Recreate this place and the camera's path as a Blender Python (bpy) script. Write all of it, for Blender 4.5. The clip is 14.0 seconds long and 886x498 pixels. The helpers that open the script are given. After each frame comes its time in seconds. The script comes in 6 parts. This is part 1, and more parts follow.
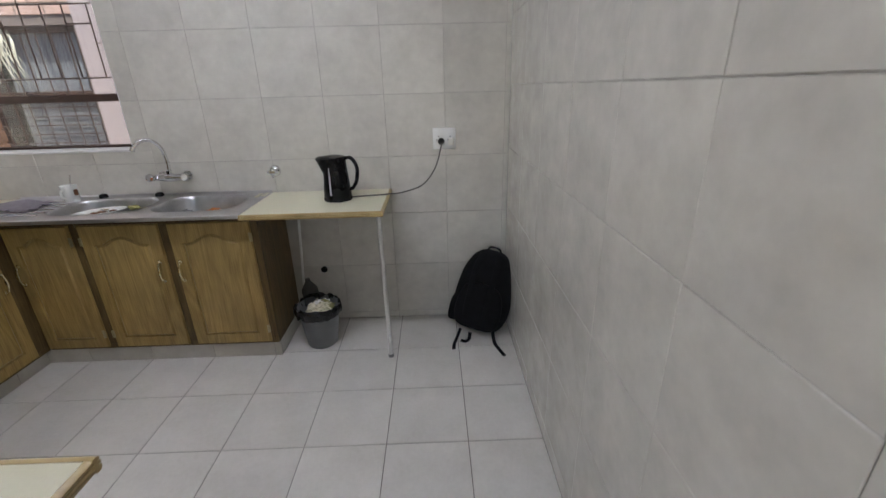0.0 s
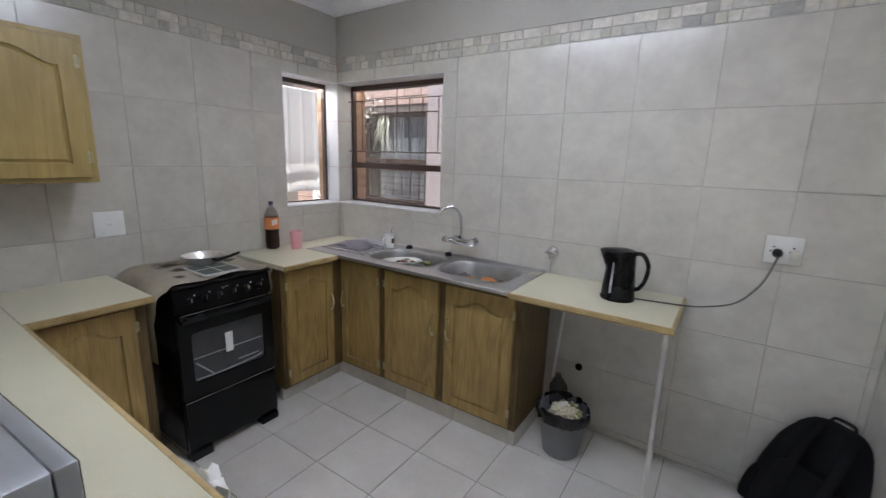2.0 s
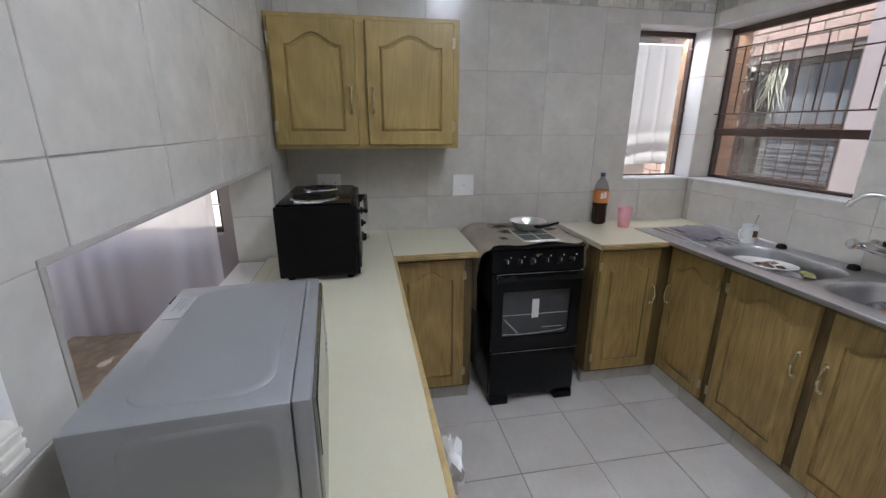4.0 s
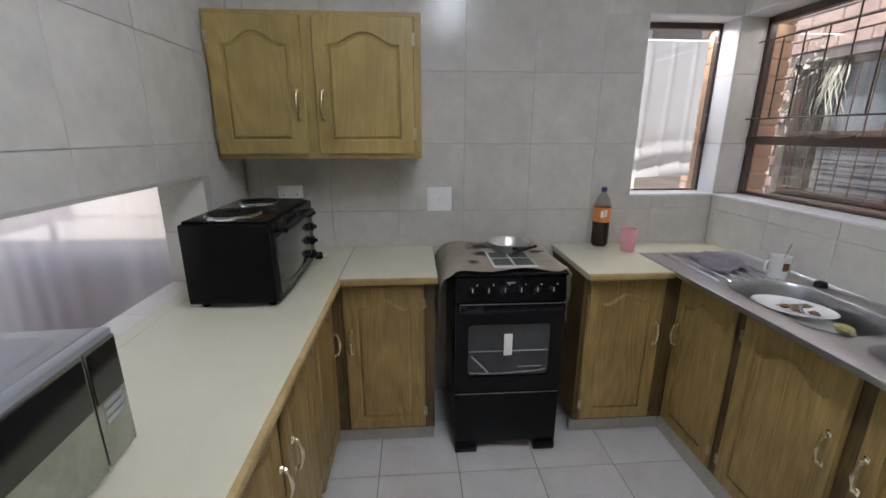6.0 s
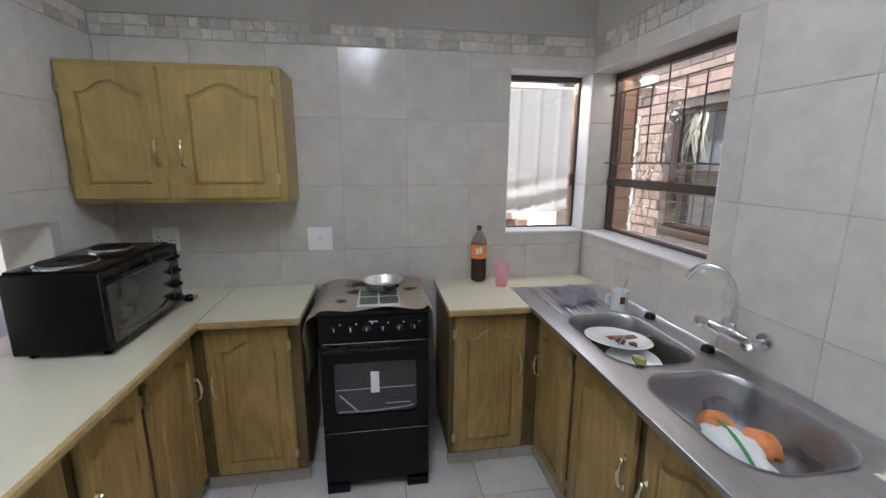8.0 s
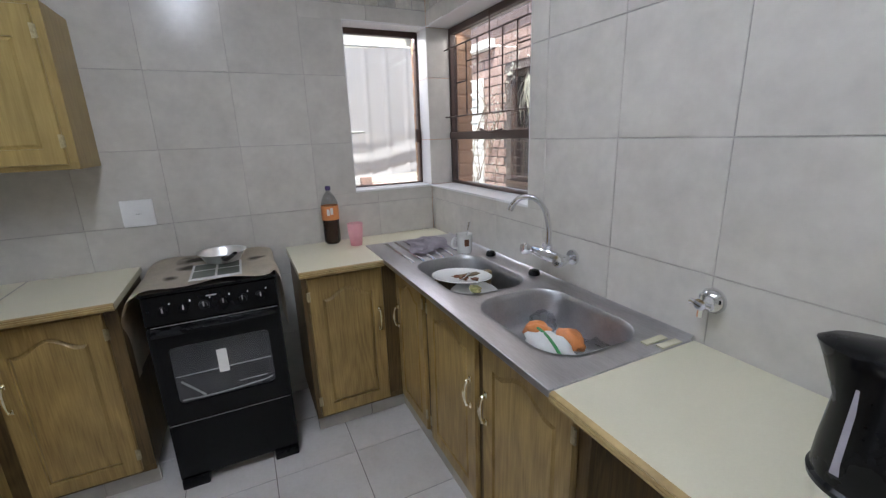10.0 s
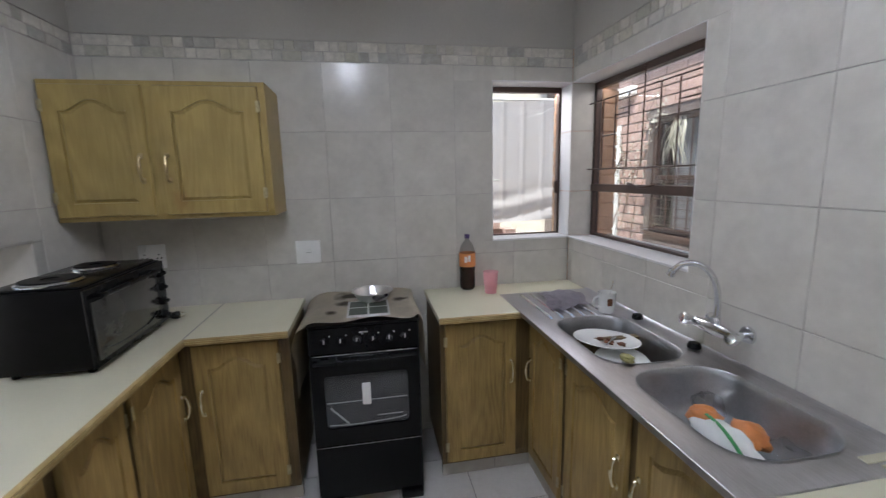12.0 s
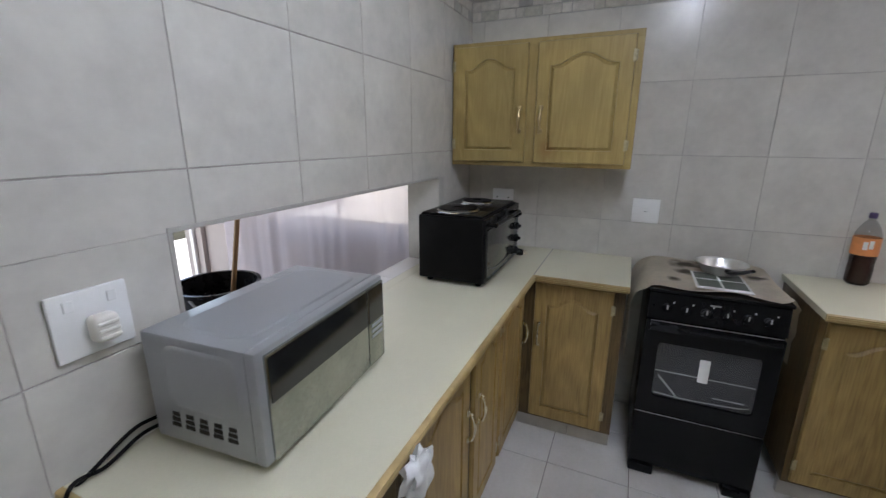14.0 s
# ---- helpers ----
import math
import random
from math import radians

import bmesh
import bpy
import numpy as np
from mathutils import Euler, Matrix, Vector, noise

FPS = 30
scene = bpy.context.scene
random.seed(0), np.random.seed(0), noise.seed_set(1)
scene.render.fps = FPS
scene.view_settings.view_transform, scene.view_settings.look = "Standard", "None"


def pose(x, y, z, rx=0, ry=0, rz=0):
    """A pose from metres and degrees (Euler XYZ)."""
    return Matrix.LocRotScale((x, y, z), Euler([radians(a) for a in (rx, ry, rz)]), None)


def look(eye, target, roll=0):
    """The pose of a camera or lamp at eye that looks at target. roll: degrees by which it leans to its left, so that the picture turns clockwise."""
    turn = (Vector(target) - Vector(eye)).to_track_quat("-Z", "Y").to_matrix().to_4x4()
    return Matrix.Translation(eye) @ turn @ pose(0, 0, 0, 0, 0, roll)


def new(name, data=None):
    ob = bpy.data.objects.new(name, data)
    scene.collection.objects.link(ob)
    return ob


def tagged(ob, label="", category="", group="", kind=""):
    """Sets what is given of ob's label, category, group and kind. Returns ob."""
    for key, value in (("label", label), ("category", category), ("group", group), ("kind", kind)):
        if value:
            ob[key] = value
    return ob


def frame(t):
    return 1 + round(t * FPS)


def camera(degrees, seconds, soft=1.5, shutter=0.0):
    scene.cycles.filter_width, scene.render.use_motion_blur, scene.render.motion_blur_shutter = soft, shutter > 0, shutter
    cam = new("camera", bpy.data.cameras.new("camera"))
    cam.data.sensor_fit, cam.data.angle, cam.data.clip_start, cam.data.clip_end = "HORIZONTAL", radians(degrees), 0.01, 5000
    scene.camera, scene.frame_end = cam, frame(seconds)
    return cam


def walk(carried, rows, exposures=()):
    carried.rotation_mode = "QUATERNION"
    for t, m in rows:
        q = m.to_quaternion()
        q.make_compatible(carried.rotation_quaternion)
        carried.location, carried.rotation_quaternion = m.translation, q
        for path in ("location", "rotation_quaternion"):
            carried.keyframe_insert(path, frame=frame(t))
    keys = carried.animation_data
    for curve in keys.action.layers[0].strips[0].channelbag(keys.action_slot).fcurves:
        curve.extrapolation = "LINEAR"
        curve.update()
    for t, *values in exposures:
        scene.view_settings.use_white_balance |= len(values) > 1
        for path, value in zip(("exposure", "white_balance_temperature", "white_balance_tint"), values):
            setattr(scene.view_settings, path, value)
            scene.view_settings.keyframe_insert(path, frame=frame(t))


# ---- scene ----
from mathutils.geometry import delaunay_2d_cdt

cam = camera(93.3, 14.0, soft=1.3, shutter=0.2)
PATH = [
    (0, (0.465, 0.405, 1.517), (0.494, 2.269, 0.793), -1.5),
    (0.5, (0.563, 0.515, 1.632), (0.376, 2.424, 1.067), -0.4),
    (1, (0.525, 0.557, 1.629), (0.01, 2.42, 1.116), -0.5),
    (1.5, (0.427, 0.607, 1.591), (-0.384, 2.381, 1.148), -1.4),
    (2, (0.294, 0.637, 1.575), (-0.798, 2.259, 1.154), 1.8),
    (2.5, (0.225, 0.703, 1.549), (-1.185, 2.031, 1.049), 0.6),
    (3, (0.179, 0.729, 1.543), (-1.457, 1.748, 1.008), -0.9),
    (3.5, (0.159, 0.778, 1.537), (-1.667, 1.396, 1.003), -0.7),
    (3.7, (0.169, 0.802, 1.544), (-1.7, 1.271, 1.008), -0.4),
    (5.8, (-0.027, 1.273, 1.517), (-1.925, 1.408, 0.902), 0.8),
    (6, (-0.062, 1.305, 1.54), (-1.984, 1.439, 1.005), 0.1),
    (6.5, (-0.05, 1.428, 1.597), (-2.031, 1.461, 1.326), 0.3),
    (7, (-0.014, 1.557, 1.639), (-2.007, 1.514, 1.476), 1.0),
    (7.5, (0.018, 1.699, 1.665), (-1.967, 1.781, 1.433), 1.1),
    (8, (0.051, 1.769, 1.622), (-1.882, 2.072, 1.21), 0.3),
    (8.5, (0.097, 1.822, 1.554), (-1.775, 2.29, 1.027), -0.8),
    (9, (0.115, 1.872, 1.527), (-1.673, 2.529, 0.918), -1.3),
    (9.2, (0.117, 1.912, 1.509), (-1.642, 2.638, 0.893), -1.4),
    (11.3, (0.109, 1.92, 1.554), (-1.634, 2.788, 1.097), -1.3),
    (11.5, (0.098, 1.887, 1.574), (-1.716, 2.633, 1.183), -1.3),
    (12, (0.075, 1.783, 1.591), (-1.866, 2.129, 1.25), -1.3),
    (12.5, (0.077, 1.713, 1.603), (-1.891, 1.658, 1.252), -1.7),
    (13, (0.08, 1.594, 1.611), (-1.856, 1.246, 1.247), -0.5),
    (13.5, (0.104, 1.459, 1.607), (-1.765, 0.88, 1.196), -0.0),
    (14, (0.142, 1.352, 1.568), (-1.624, 0.568, 1.054), 0.2),
]
EXPOSURES = [(0, 1.63, 6650, 10), (0.5, 1.64, 6450, 10), (1, 1.60, 6450, 10), (2, 1.66, 6400, 10), (3.5, 1.73, 6300, 10), (6, 1.68, 6400, 10), (7.5, 1.76, 6400, 10),
             (9, 1.76, 6250, 10), (11.3, 1.60, 6300, 10), (12, 1.55, 6300, 10), (13, 1.64, 6300, 10), (14, 1.66, 6250, 10)]
walk(cam, [(t, look(eye, target, roll)) for t, eye, target, roll in PATH], EXPOSURES)

# ---- light ----
world = bpy.data.worlds.new("sky")
scene.world = world
world.use_nodes = True
wn = world.node_tree.nodes
sky = wn.new("ShaderNodeTexSky")
sky.sky_type, sky.sun_disc, sky.sun_elevation, sky.sun_rotation = "NISHITA", False, radians(63), radians(137)
wn["Background"].inputs["Strength"].default_value = 0.15
world.node_tree.links.new(sky.outputs[0], wn["Background"].inputs["Color"])
sun = new("sun", bpy.data.lights.new("sun", "SUN"))
sun.data.energy, sun.data.angle, sun.data.color = 5.0, radians(0.5), (1.0, 0.95, 0.88)
sun.matrix_world = look((3.0, -3.2, 8.6), (0, 0, 0))
TUBE_POWER = 12.0
# area lamp added for daylight in the next room's widened window
day = new("window_daylight", bpy.data.lights.new("window_daylight", "AREA"))
day.data.shape, day.data.size, day.data.size_y, day.data.energy, day.data.color = "RECTANGLE", 2.9, 1.85, 4.6, (1.0, 0.95, 0.97)
day.matrix_world = look((-0.89, -2.36, 1.07), (-0.89, 0.0, 1.07))

# strip lamp added behind the narrow window's top rail to brighten the corner
west_fill = new("window_fill_west", bpy.data.lights.new("window_fill_west", "AREA"))
west_fill.data.shape, west_fill.data.size, west_fill.data.size_y, west_fill.data.energy, west_fill.data.color = "RECTANGLE", 0.44, 0.05, 1.4, (1.0, 0.96, 0.98)
west_fill.matrix_world = look((-2.565, 2.775, 2.112), (-2.0, 2.775, 1.4))

# a second added strip lamp, hidden under the wide window's head
north_fill = new("window_fill_north", bpy.data.lights.new("window_fill_north", "AREA"))
north_fill.data.shape, north_fill.data.size, north_fill.data.size_y, north_fill.data.energy, north_fill.data.color = "RECTANGLE", 0.95, 0.05, 0.6, (1.0, 0.92, 0.87)
north_fill.matrix_world = look((-1.86, 3.25, 2.112), (-1.86, 2.7, 1.4))

# ---- plan ----
XW, XE, YS, YN = -2.355, 0.925, 0.425, 3.02      # inner faces of the kitchen walls
CEIL, TOP = 2.68, 2.31                           # ceiling, top of the tile border
JOINT = 2.205                                    # highest tile joint, under the border
TW = 0.36                                        # tile pitch
SILL, HEAD = 1.208, 2.122                         # windows
WY0, WX1 = 2.528, -1.349                          # near jambs of the two corner windows
HX0, HX1, HZ0, HZ1 = -1.892, -0.448, 0.905, 1.36 # serving hatch
YB = 0.235                                       # far face of the hatch wall
DOOR_X = 0.02                                    # jamb of the way in
CT = 0.923                                       # worktop height

# ---- helpers for meshes ----
ORIGIN = {}


def link(nt, a, b):
    nt.links.new(a, b)


def mat(name, base, rough=0.5, metal=0.0, vary=0.12, scale=6.0, fine=90.0, bump=0.05, stretch=(1, 1, 1), second=None, rand=0.0, spec=0.5, coat=0.0, trans=0.0, alpha=1.0, blotch=0.0):
    """A surface: two scales of variation, relief, and wear in the gloss."""
    m = bpy.data.materials.new(name)
    m.use_nodes = True
    nt = m.node_tree
    n, p = nt.nodes, nt.nodes["Principled BSDF"]
    tc = n.new("ShaderNodeTexCoord")
    mp = n.new("ShaderNodeMapping")
    mp.inputs["Scale"].default_value = stretch
    link(nt, tc.outputs["Object"], mp.inputs["Vector"])
    vec = mp.outputs["Vector"]
    info = n.new("ShaderNodeObjectInfo")
    if rand:
        add = n.new("ShaderNodeVectorMath")
        add.operation = "MULTIPLY_ADD"
        comb = n.new("ShaderNodeCombineXYZ")
        for k in range(3):
            link(nt, info.outputs["Random"], comb.inputs[k])
        link(nt, comb.outputs[0], add.inputs[0])
        add.inputs[1].default_value = (37, 53, 71)
        link(nt, vec, add.inputs[2])
        vec = add.outputs[0]
    big, small = n.new("ShaderNodeTexNoise"), n.new("ShaderNodeTexNoise")
    big.inputs["Scale"].default_value, big.inputs["Detail"].default_value, big.inputs["Roughness"].default_value = scale, 5, 0.6
    small.inputs["Scale"].default_value, small.inputs["Detail"].default_value = fine, 3
    link(nt, vec, big.inputs["Vector"]), link(nt, vec, small.inputs["Vector"])
    mixn = n.new("ShaderNodeMath")
    mixn.operation = "MULTIPLY_ADD"
    link(nt, small.outputs["Fac"], mixn.inputs[0])
    mixn.inputs[1].default_value = 0.35
    link(nt, big.outputs["Fac"], mixn.inputs[2])
    ramp = n.new("ShaderNodeValToRGB")
    lo = tuple(c * (1 - vary) for c in base)
    hi = tuple(min(1, c * (1 + vary)) for c in (second or base))
    ramp.color_ramp.elements[0].position, ramp.color_ramp.elements[1].position = 0.42, 0.92
    ramp.color_ramp.elements[0].color, ramp.color_ramp.elements[1].color = (*lo, 1), (*hi, 1)
    link(nt, mixn.outputs[0], ramp.inputs["Fac"])
    col = ramp.outputs["Color"]
    if rand:
        hs = n.new("ShaderNodeHueSaturation")
        mr = n.new("ShaderNodeMapRange")
        mr.inputs["To Min"].default_value, mr.inputs["To Max"].default_value = 1 - rand, 1 + rand
        link(nt, info.outputs["Random"], mr.inputs["Value"])
        link(nt, mr.outputs[0], hs.inputs["Value"]), link(nt, col, hs.inputs["Color"])
        col = hs.outputs["Color"]
    link(nt, col, p.inputs["Base Color"])
    rr = n.new("ShaderNodeMapRange")
    rr.inputs["To Min"].default_value, rr.inputs["To Max"].default_value = max(0.02, rough - 0.1), min(1, rough + 0.12)
    link(nt, big.outputs["Fac"], rr.inputs["Value"]), link(nt, rr.outputs[0], p.inputs["Roughness"])
    p.inputs["Metallic"].default_value = metal
    p.inputs["Specular IOR Level"].default_value = spec
    p.inputs["Coat Weight"].default_value = coat
    p.inputs["Transmission Weight"].default_value = trans
    p.inputs["Alpha"].default_value = alpha
    if bump:
        b = n.new("ShaderNodeBump")
        b.inputs["Strength"].default_value, b.inputs["Distance"].default_value = bump, 0.004
        link(nt, mixn.outputs[0], b.inputs["Height"]), link(nt, b.outputs[0], p.inputs["Normal"])
    return m


def oak(name, dark, light, rough=0.42, figured=0.11):
    """Varnished oak with upright grain and cathedral figure."""
    m = bpy.data.materials.new(name)
    m.use_nodes = True
    nt = m.node_tree
    n, p = nt.nodes, nt.nodes["Principled BSDF"]
    tc, mp, info = n.new("ShaderNodeTexCoord"), n.new("ShaderNodeMapping"), n.new("ShaderNodeObjectInfo")
    comb, add = n.new("ShaderNodeCombineXYZ"), n.new("ShaderNodeVectorMath")
    mul = n.new("ShaderNodeMath")
    mul.operation, mul.inputs[1].default_value = "MULTIPLY", 9.0
    link(nt, info.outputs["Random"], mul.inputs[0])
    for k in range(3):
        link(nt, mul.outputs[0], comb.inputs[k])
    link(nt, tc.outputs["Object"], add.inputs[0]), link(nt, comb.outputs[0], add.inputs[1])
    mp.inputs["Scale"].default_value = (1, 1, 0.16)
    link(nt, add.outputs[0], mp.inputs["Vector"])
    figure = n.new("ShaderNodeTexNoise")
    figure.inputs["Scale"].default_value, figure.inputs["Detail"].default_value, figure.inputs["Distortion"].default_value = 6.5, 1.5, 0.4
    link(nt, mp.outputs[0], figure.inputs["Vector"])
    rings = n.new("ShaderNodeMath")
    rings.operation, rings.inputs[1].default_value = "MULTIPLY", 62.0
    link(nt, figure.outputs["Fac"], rings.inputs[0])
    sine = n.new("ShaderNodeMath")
    sine.operation = "SINE"
    link(nt, rings.outputs[0], sine.inputs[0])
    pores = n.new("ShaderNodeTexNoise")
    pores.inputs["Scale"].default_value, pores.inputs["Detail"].default_value = 170, 4
    mp2 = n.new("ShaderNodeMapping")
    mp2.inputs["Scale"].default_value = (1, 1, 0.05)
    link(nt, add.outputs[0], mp2.inputs["Vector"]), link(nt, mp2.outputs[0], pores.inputs["Vector"])
    blend = n.new("ShaderNodeMath")
    blend.operation, blend.inputs[1].default_value = "MULTIPLY_ADD", figured
    link(nt, sine.outputs[0], blend.inputs[0]), link(nt, pores.outputs["Fac"], blend.inputs[2])
    ramp = n.new("ShaderNodeValToRGB")
    ramp.color_ramp.elements[0].position, ramp.color_ramp.elements[1].position = 0.20, 0.78
    ramp.color_ramp.elements[0].color, ramp.color_ramp.elements[1].color = (*dark, 1), (*light, 1)
    link(nt, blend.outputs[0], ramp.inputs["Fac"])
    cloud, tone, shade = n.new("ShaderNodeTexNoise"), n.new("ShaderNodeMapRange"), n.new("ShaderNodeHueSaturation")
    cloud.inputs["Scale"].default_value, cloud.inputs["Detail"].default_value = 4.5, 4
    tone.inputs["From Min"].default_value, tone.inputs["From Max"].default_value = 0.3, 0.7
    tone.inputs["To Min"].default_value, tone.inputs["To Max"].default_value = 0.86, 1.12
    link(nt, add.outputs[0], cloud.inputs["Vector"]), link(nt, cloud.outputs["Fac"], tone.inputs["Value"])
    link(nt, tone.outputs[0], shade.inputs["Value"]), link(nt, ramp.outputs["Color"], shade.inputs["Color"])
    link(nt, shade.outputs["Color"], p.inputs["Base Color"])
    p.inputs["Roughness"].default_value = rough
    b = n.new("ShaderNodeBump")
    b.inputs["Strength"].default_value, b.inputs["Distance"].default_value = 0.12, 0.002
    link(nt, blend.outputs[0], b.inputs["Height"]), link(nt, b.outputs[0], p.inputs["Normal"])
    return m


def stained(m, marks, colour):
    """Soft-edged stains round given places, broken up by noise."""
    nt = m.node_tree
    n, p = nt.nodes, nt.nodes["Principled BSDF"]
    old = p.inputs["Base Color"].links[0].from_socket
    where, grain = n.new("ShaderNodeNewGeometry"), n.new("ShaderNodeTexNoise")
    grain.inputs["Scale"].default_value, grain.inputs["Detail"].default_value = 16.0, 5
    link(nt, where.outputs["Position"], grain.inputs["Vector"])
    total = None
    for x, y, z, r in marks:
        far, warp, fade = n.new("ShaderNodeVectorMath"), n.new("ShaderNodeMath"), n.new("ShaderNodeMapRange")
        far.operation = "DISTANCE"
        far.inputs[1].default_value = (x, y, z)
        warp.operation, warp.inputs[1].default_value = "MULTIPLY_ADD", 1.6 * r
        fade.inputs["From Min"].default_value, fade.inputs["From Max"].default_value = r * 1.95, r * 1.15
        link(nt, where.outputs["Position"], far.inputs[0])
        link(nt, grain.outputs["Fac"], warp.inputs[0]), link(nt, far.outputs["Value"], warp.inputs[2])
        link(nt, warp.outputs[0], fade.inputs["Value"])
        if total is None:
            total = fade.outputs[0]
        else:
            top = n.new("ShaderNodeMath")
            top.operation = "MAXIMUM"
            link(nt, total, top.inputs[0]), link(nt, fade.outputs[0], top.inputs[1])
            total = top.outputs[0]
    mixed = n.new("ShaderNodeMix")
    mixed.data_type = "RGBA"
    mixed.inputs[7].default_value = (*colour, 1)
    link(nt, total, mixed.inputs[0]), link(nt, old, mixed.inputs[6]), link(nt, mixed.outputs[2], p.inputs["Base Color"])
    return m


def pane_glass(name, tint=(0.9, 0.93, 0.93), clear=0.92, veil=0.0):
    m = bpy.data.materials.new(name)
    m.use_nodes = True
    nt = m.node_tree
    n = nt.nodes
    n.remove(n["Principled BSDF"])
    t, g, mx, lw = n.new("ShaderNodeBsdfTransparent"), n.new("ShaderNodeBsdfGlossy"), n.new("ShaderNodeMixShader"), n.new("ShaderNodeLayerWeight")
    pw, fr = n.new("ShaderNodeMath"), n.new("ShaderNodeMath")
    pw.operation, pw.inputs[1].default_value = "POWER", 5.0
    fr.operation, fr.inputs[1].default_value, fr.inputs[2].default_value = "MULTIPLY_ADD", 0.9, 0.045
    lw.inputs["Blend"].default_value = 0.5
    link(nt, lw.outputs["Facing"], pw.inputs[0]), link(nt, pw.outputs[0], fr.inputs[0])
    t.inputs["Color"].default_value = (*(c * clear for c in tint), 1)
    g.inputs["Roughness"].default_value = 0.03
    link(nt, fr.outputs[0], mx.inputs[0]), link(nt, t.outputs[0], mx.inputs[1]), link(nt, g.outputs[0], mx.inputs[2])
    last = mx
    if veil:
        # a translucent film mixed in for the milky reflected haze, thicker in streaks
        last, tl, nz, mr, tc, mp = n.new("ShaderNodeMixShader"), n.new("ShaderNodeBsdfTranslucent"), n.new("ShaderNodeTexNoise"), n.new("ShaderNodeMapRange"), n.new("ShaderNodeTexCoord"), n.new("ShaderNodeMapping")
        tl.inputs["Color"].default_value = (0.86, 0.80, 0.80, 1)
        mp.inputs["Scale"].default_value = (1, 1, 0.4)
        nz.inputs["Scale"].default_value, nz.inputs["Detail"].default_value = 7, 5
        mr.inputs["From Min"].default_value, mr.inputs["From Max"].default_value = 0.3, 0.7
        mr.inputs["To Min"].default_value, mr.inputs["To Max"].default_value = veil * 0.6, veil * 1.4
        link(nt, tc.outputs["Object"], mp.inputs["Vector"]), link(nt, mp.outputs[0], nz.inputs["Vector"])
        link(nt, nz.outputs["Fac"], mr.inputs["Value"]), link(nt, mr.outputs[0], last.inputs[0])
        link(nt, mx.outputs[0], last.inputs[1]), link(nt, tl.outputs[0], last.inputs[2])
    link(nt, last.outputs[0], n["Material Output"].inputs["Surface"])
    return m


def cloth_sheer(name, colour, through_part):
    """Thin cloth: part of the light passes, part is scattered to both sides."""
    m = bpy.data.materials.new(name)
    m.use_nodes = True
    nt = m.node_tree
    n = nt.nodes
    n.remove(n["Principled BSDF"])
    d, tl, tr = n.new("ShaderNodeBsdfDiffuse"), n.new("ShaderNodeBsdfTranslucent"), n.new("ShaderNodeBsdfTransparent")
    nz, rp = n.new("ShaderNodeTexNoise"), n.new("ShaderNodeValToRGB")
    nz.inputs["Scale"].default_value = 5
    rp.color_ramp.elements[0].color = (*(c * 0.85 for c in colour), 1)
    rp.color_ramp.elements[1].color = (*colour, 1)
    link(nt, nz.outputs["Fac"], rp.inputs["Fac"])
    link(nt, rp.outputs[0], d.inputs["Color"]), link(nt, rp.outputs[0], tl.inputs["Color"])
    a, b = n.new("ShaderNodeMixShader"), n.new("ShaderNodeMixShader")
    a.inputs[0].default_value, b.inputs[0].default_value = 0.5, through_part
    link(nt, d.outputs[0], a.inputs[1]), link(nt, tl.outputs[0], a.inputs[2])
    link(nt, a.outputs[0], b.inputs[1]), link(nt, tr.outputs[0], b.inputs[2])
    link(nt, b.outputs[0], n["Material Output"].inputs["Surface"])
    return m


def glow(name, colour, strength):
    m = bpy.data.materials.new(name)
    m.use_nodes = True
    p = m.node_tree.nodes["Principled BSDF"]
    p.inputs["Base Color"].default_value = (0.9, 0.9, 0.9, 1)
    p.inputs["Emission Color"].default_value = (*colour, 1)
    p.inputs["Emission Strength"].default_value = strength
    return m


def mesh_of(bm, name, material, smooth=True, angle=32):
    me = bpy.data.meshes.new(name)
    bmesh.ops.recalc_face_normals(bm, faces=bm.faces)
    bm.to_mesh(me)
    bm.free()
    for mm in (material if isinstance(material, (list, tuple)) else [material]):
        me.materials.append(mm)
    if smooth:
        me.polygons.foreach_set("use_smooth", [True] * len(me.polygons))
        me.set_sharp_from_angle(angle=radians(angle))
    return me


def thing(name, at, label, category, group=""):
    ob = new(name)
    ob.location = at
    ob.empty_display_size = 0.05
    ORIGIN[ob] = Vector(at)
    return tagged(ob, label, category, group)


def part(name, bm, material, parent, label="", angle=32):
    """One mesh under a thing or a part; bm is in world metres."""
    o = ORIGIN[parent]
    bmesh.ops.translate(bm, vec=-o, verts=bm.verts)
    ob = new(name, mesh_of(bm, name, material, angle=angle))
    ob.parent = parent
    ORIGIN[ob] = o
    if label:
        ob["label"] = label
    return ob


def solid(name, bm, material, label, category, group="", kind="", at=None, angle=32):
    """A top-level thing of one mesh, whose origin is its base."""
    if at is None:
        vs = [v.co for v in bm.verts]
        at = Vector((sum(v.x for v in vs) / len(vs), sum(v.y for v in vs) / len(vs), min(v.z for v in vs)))
    at = Vector(at)
    bmesh.ops.translate(bm, vec=-at, verts=bm.verts)
    ob = new(name, mesh_of(bm, name, material, angle=angle))
    ob.location = at
    ORIGIN[ob] = at
    return tagged(ob, label, category, group, kind)


def structure(name, bm, material, label, category):
    return solid(name, bm, material, label, category, kind="structure", at=(0, 0, 0))


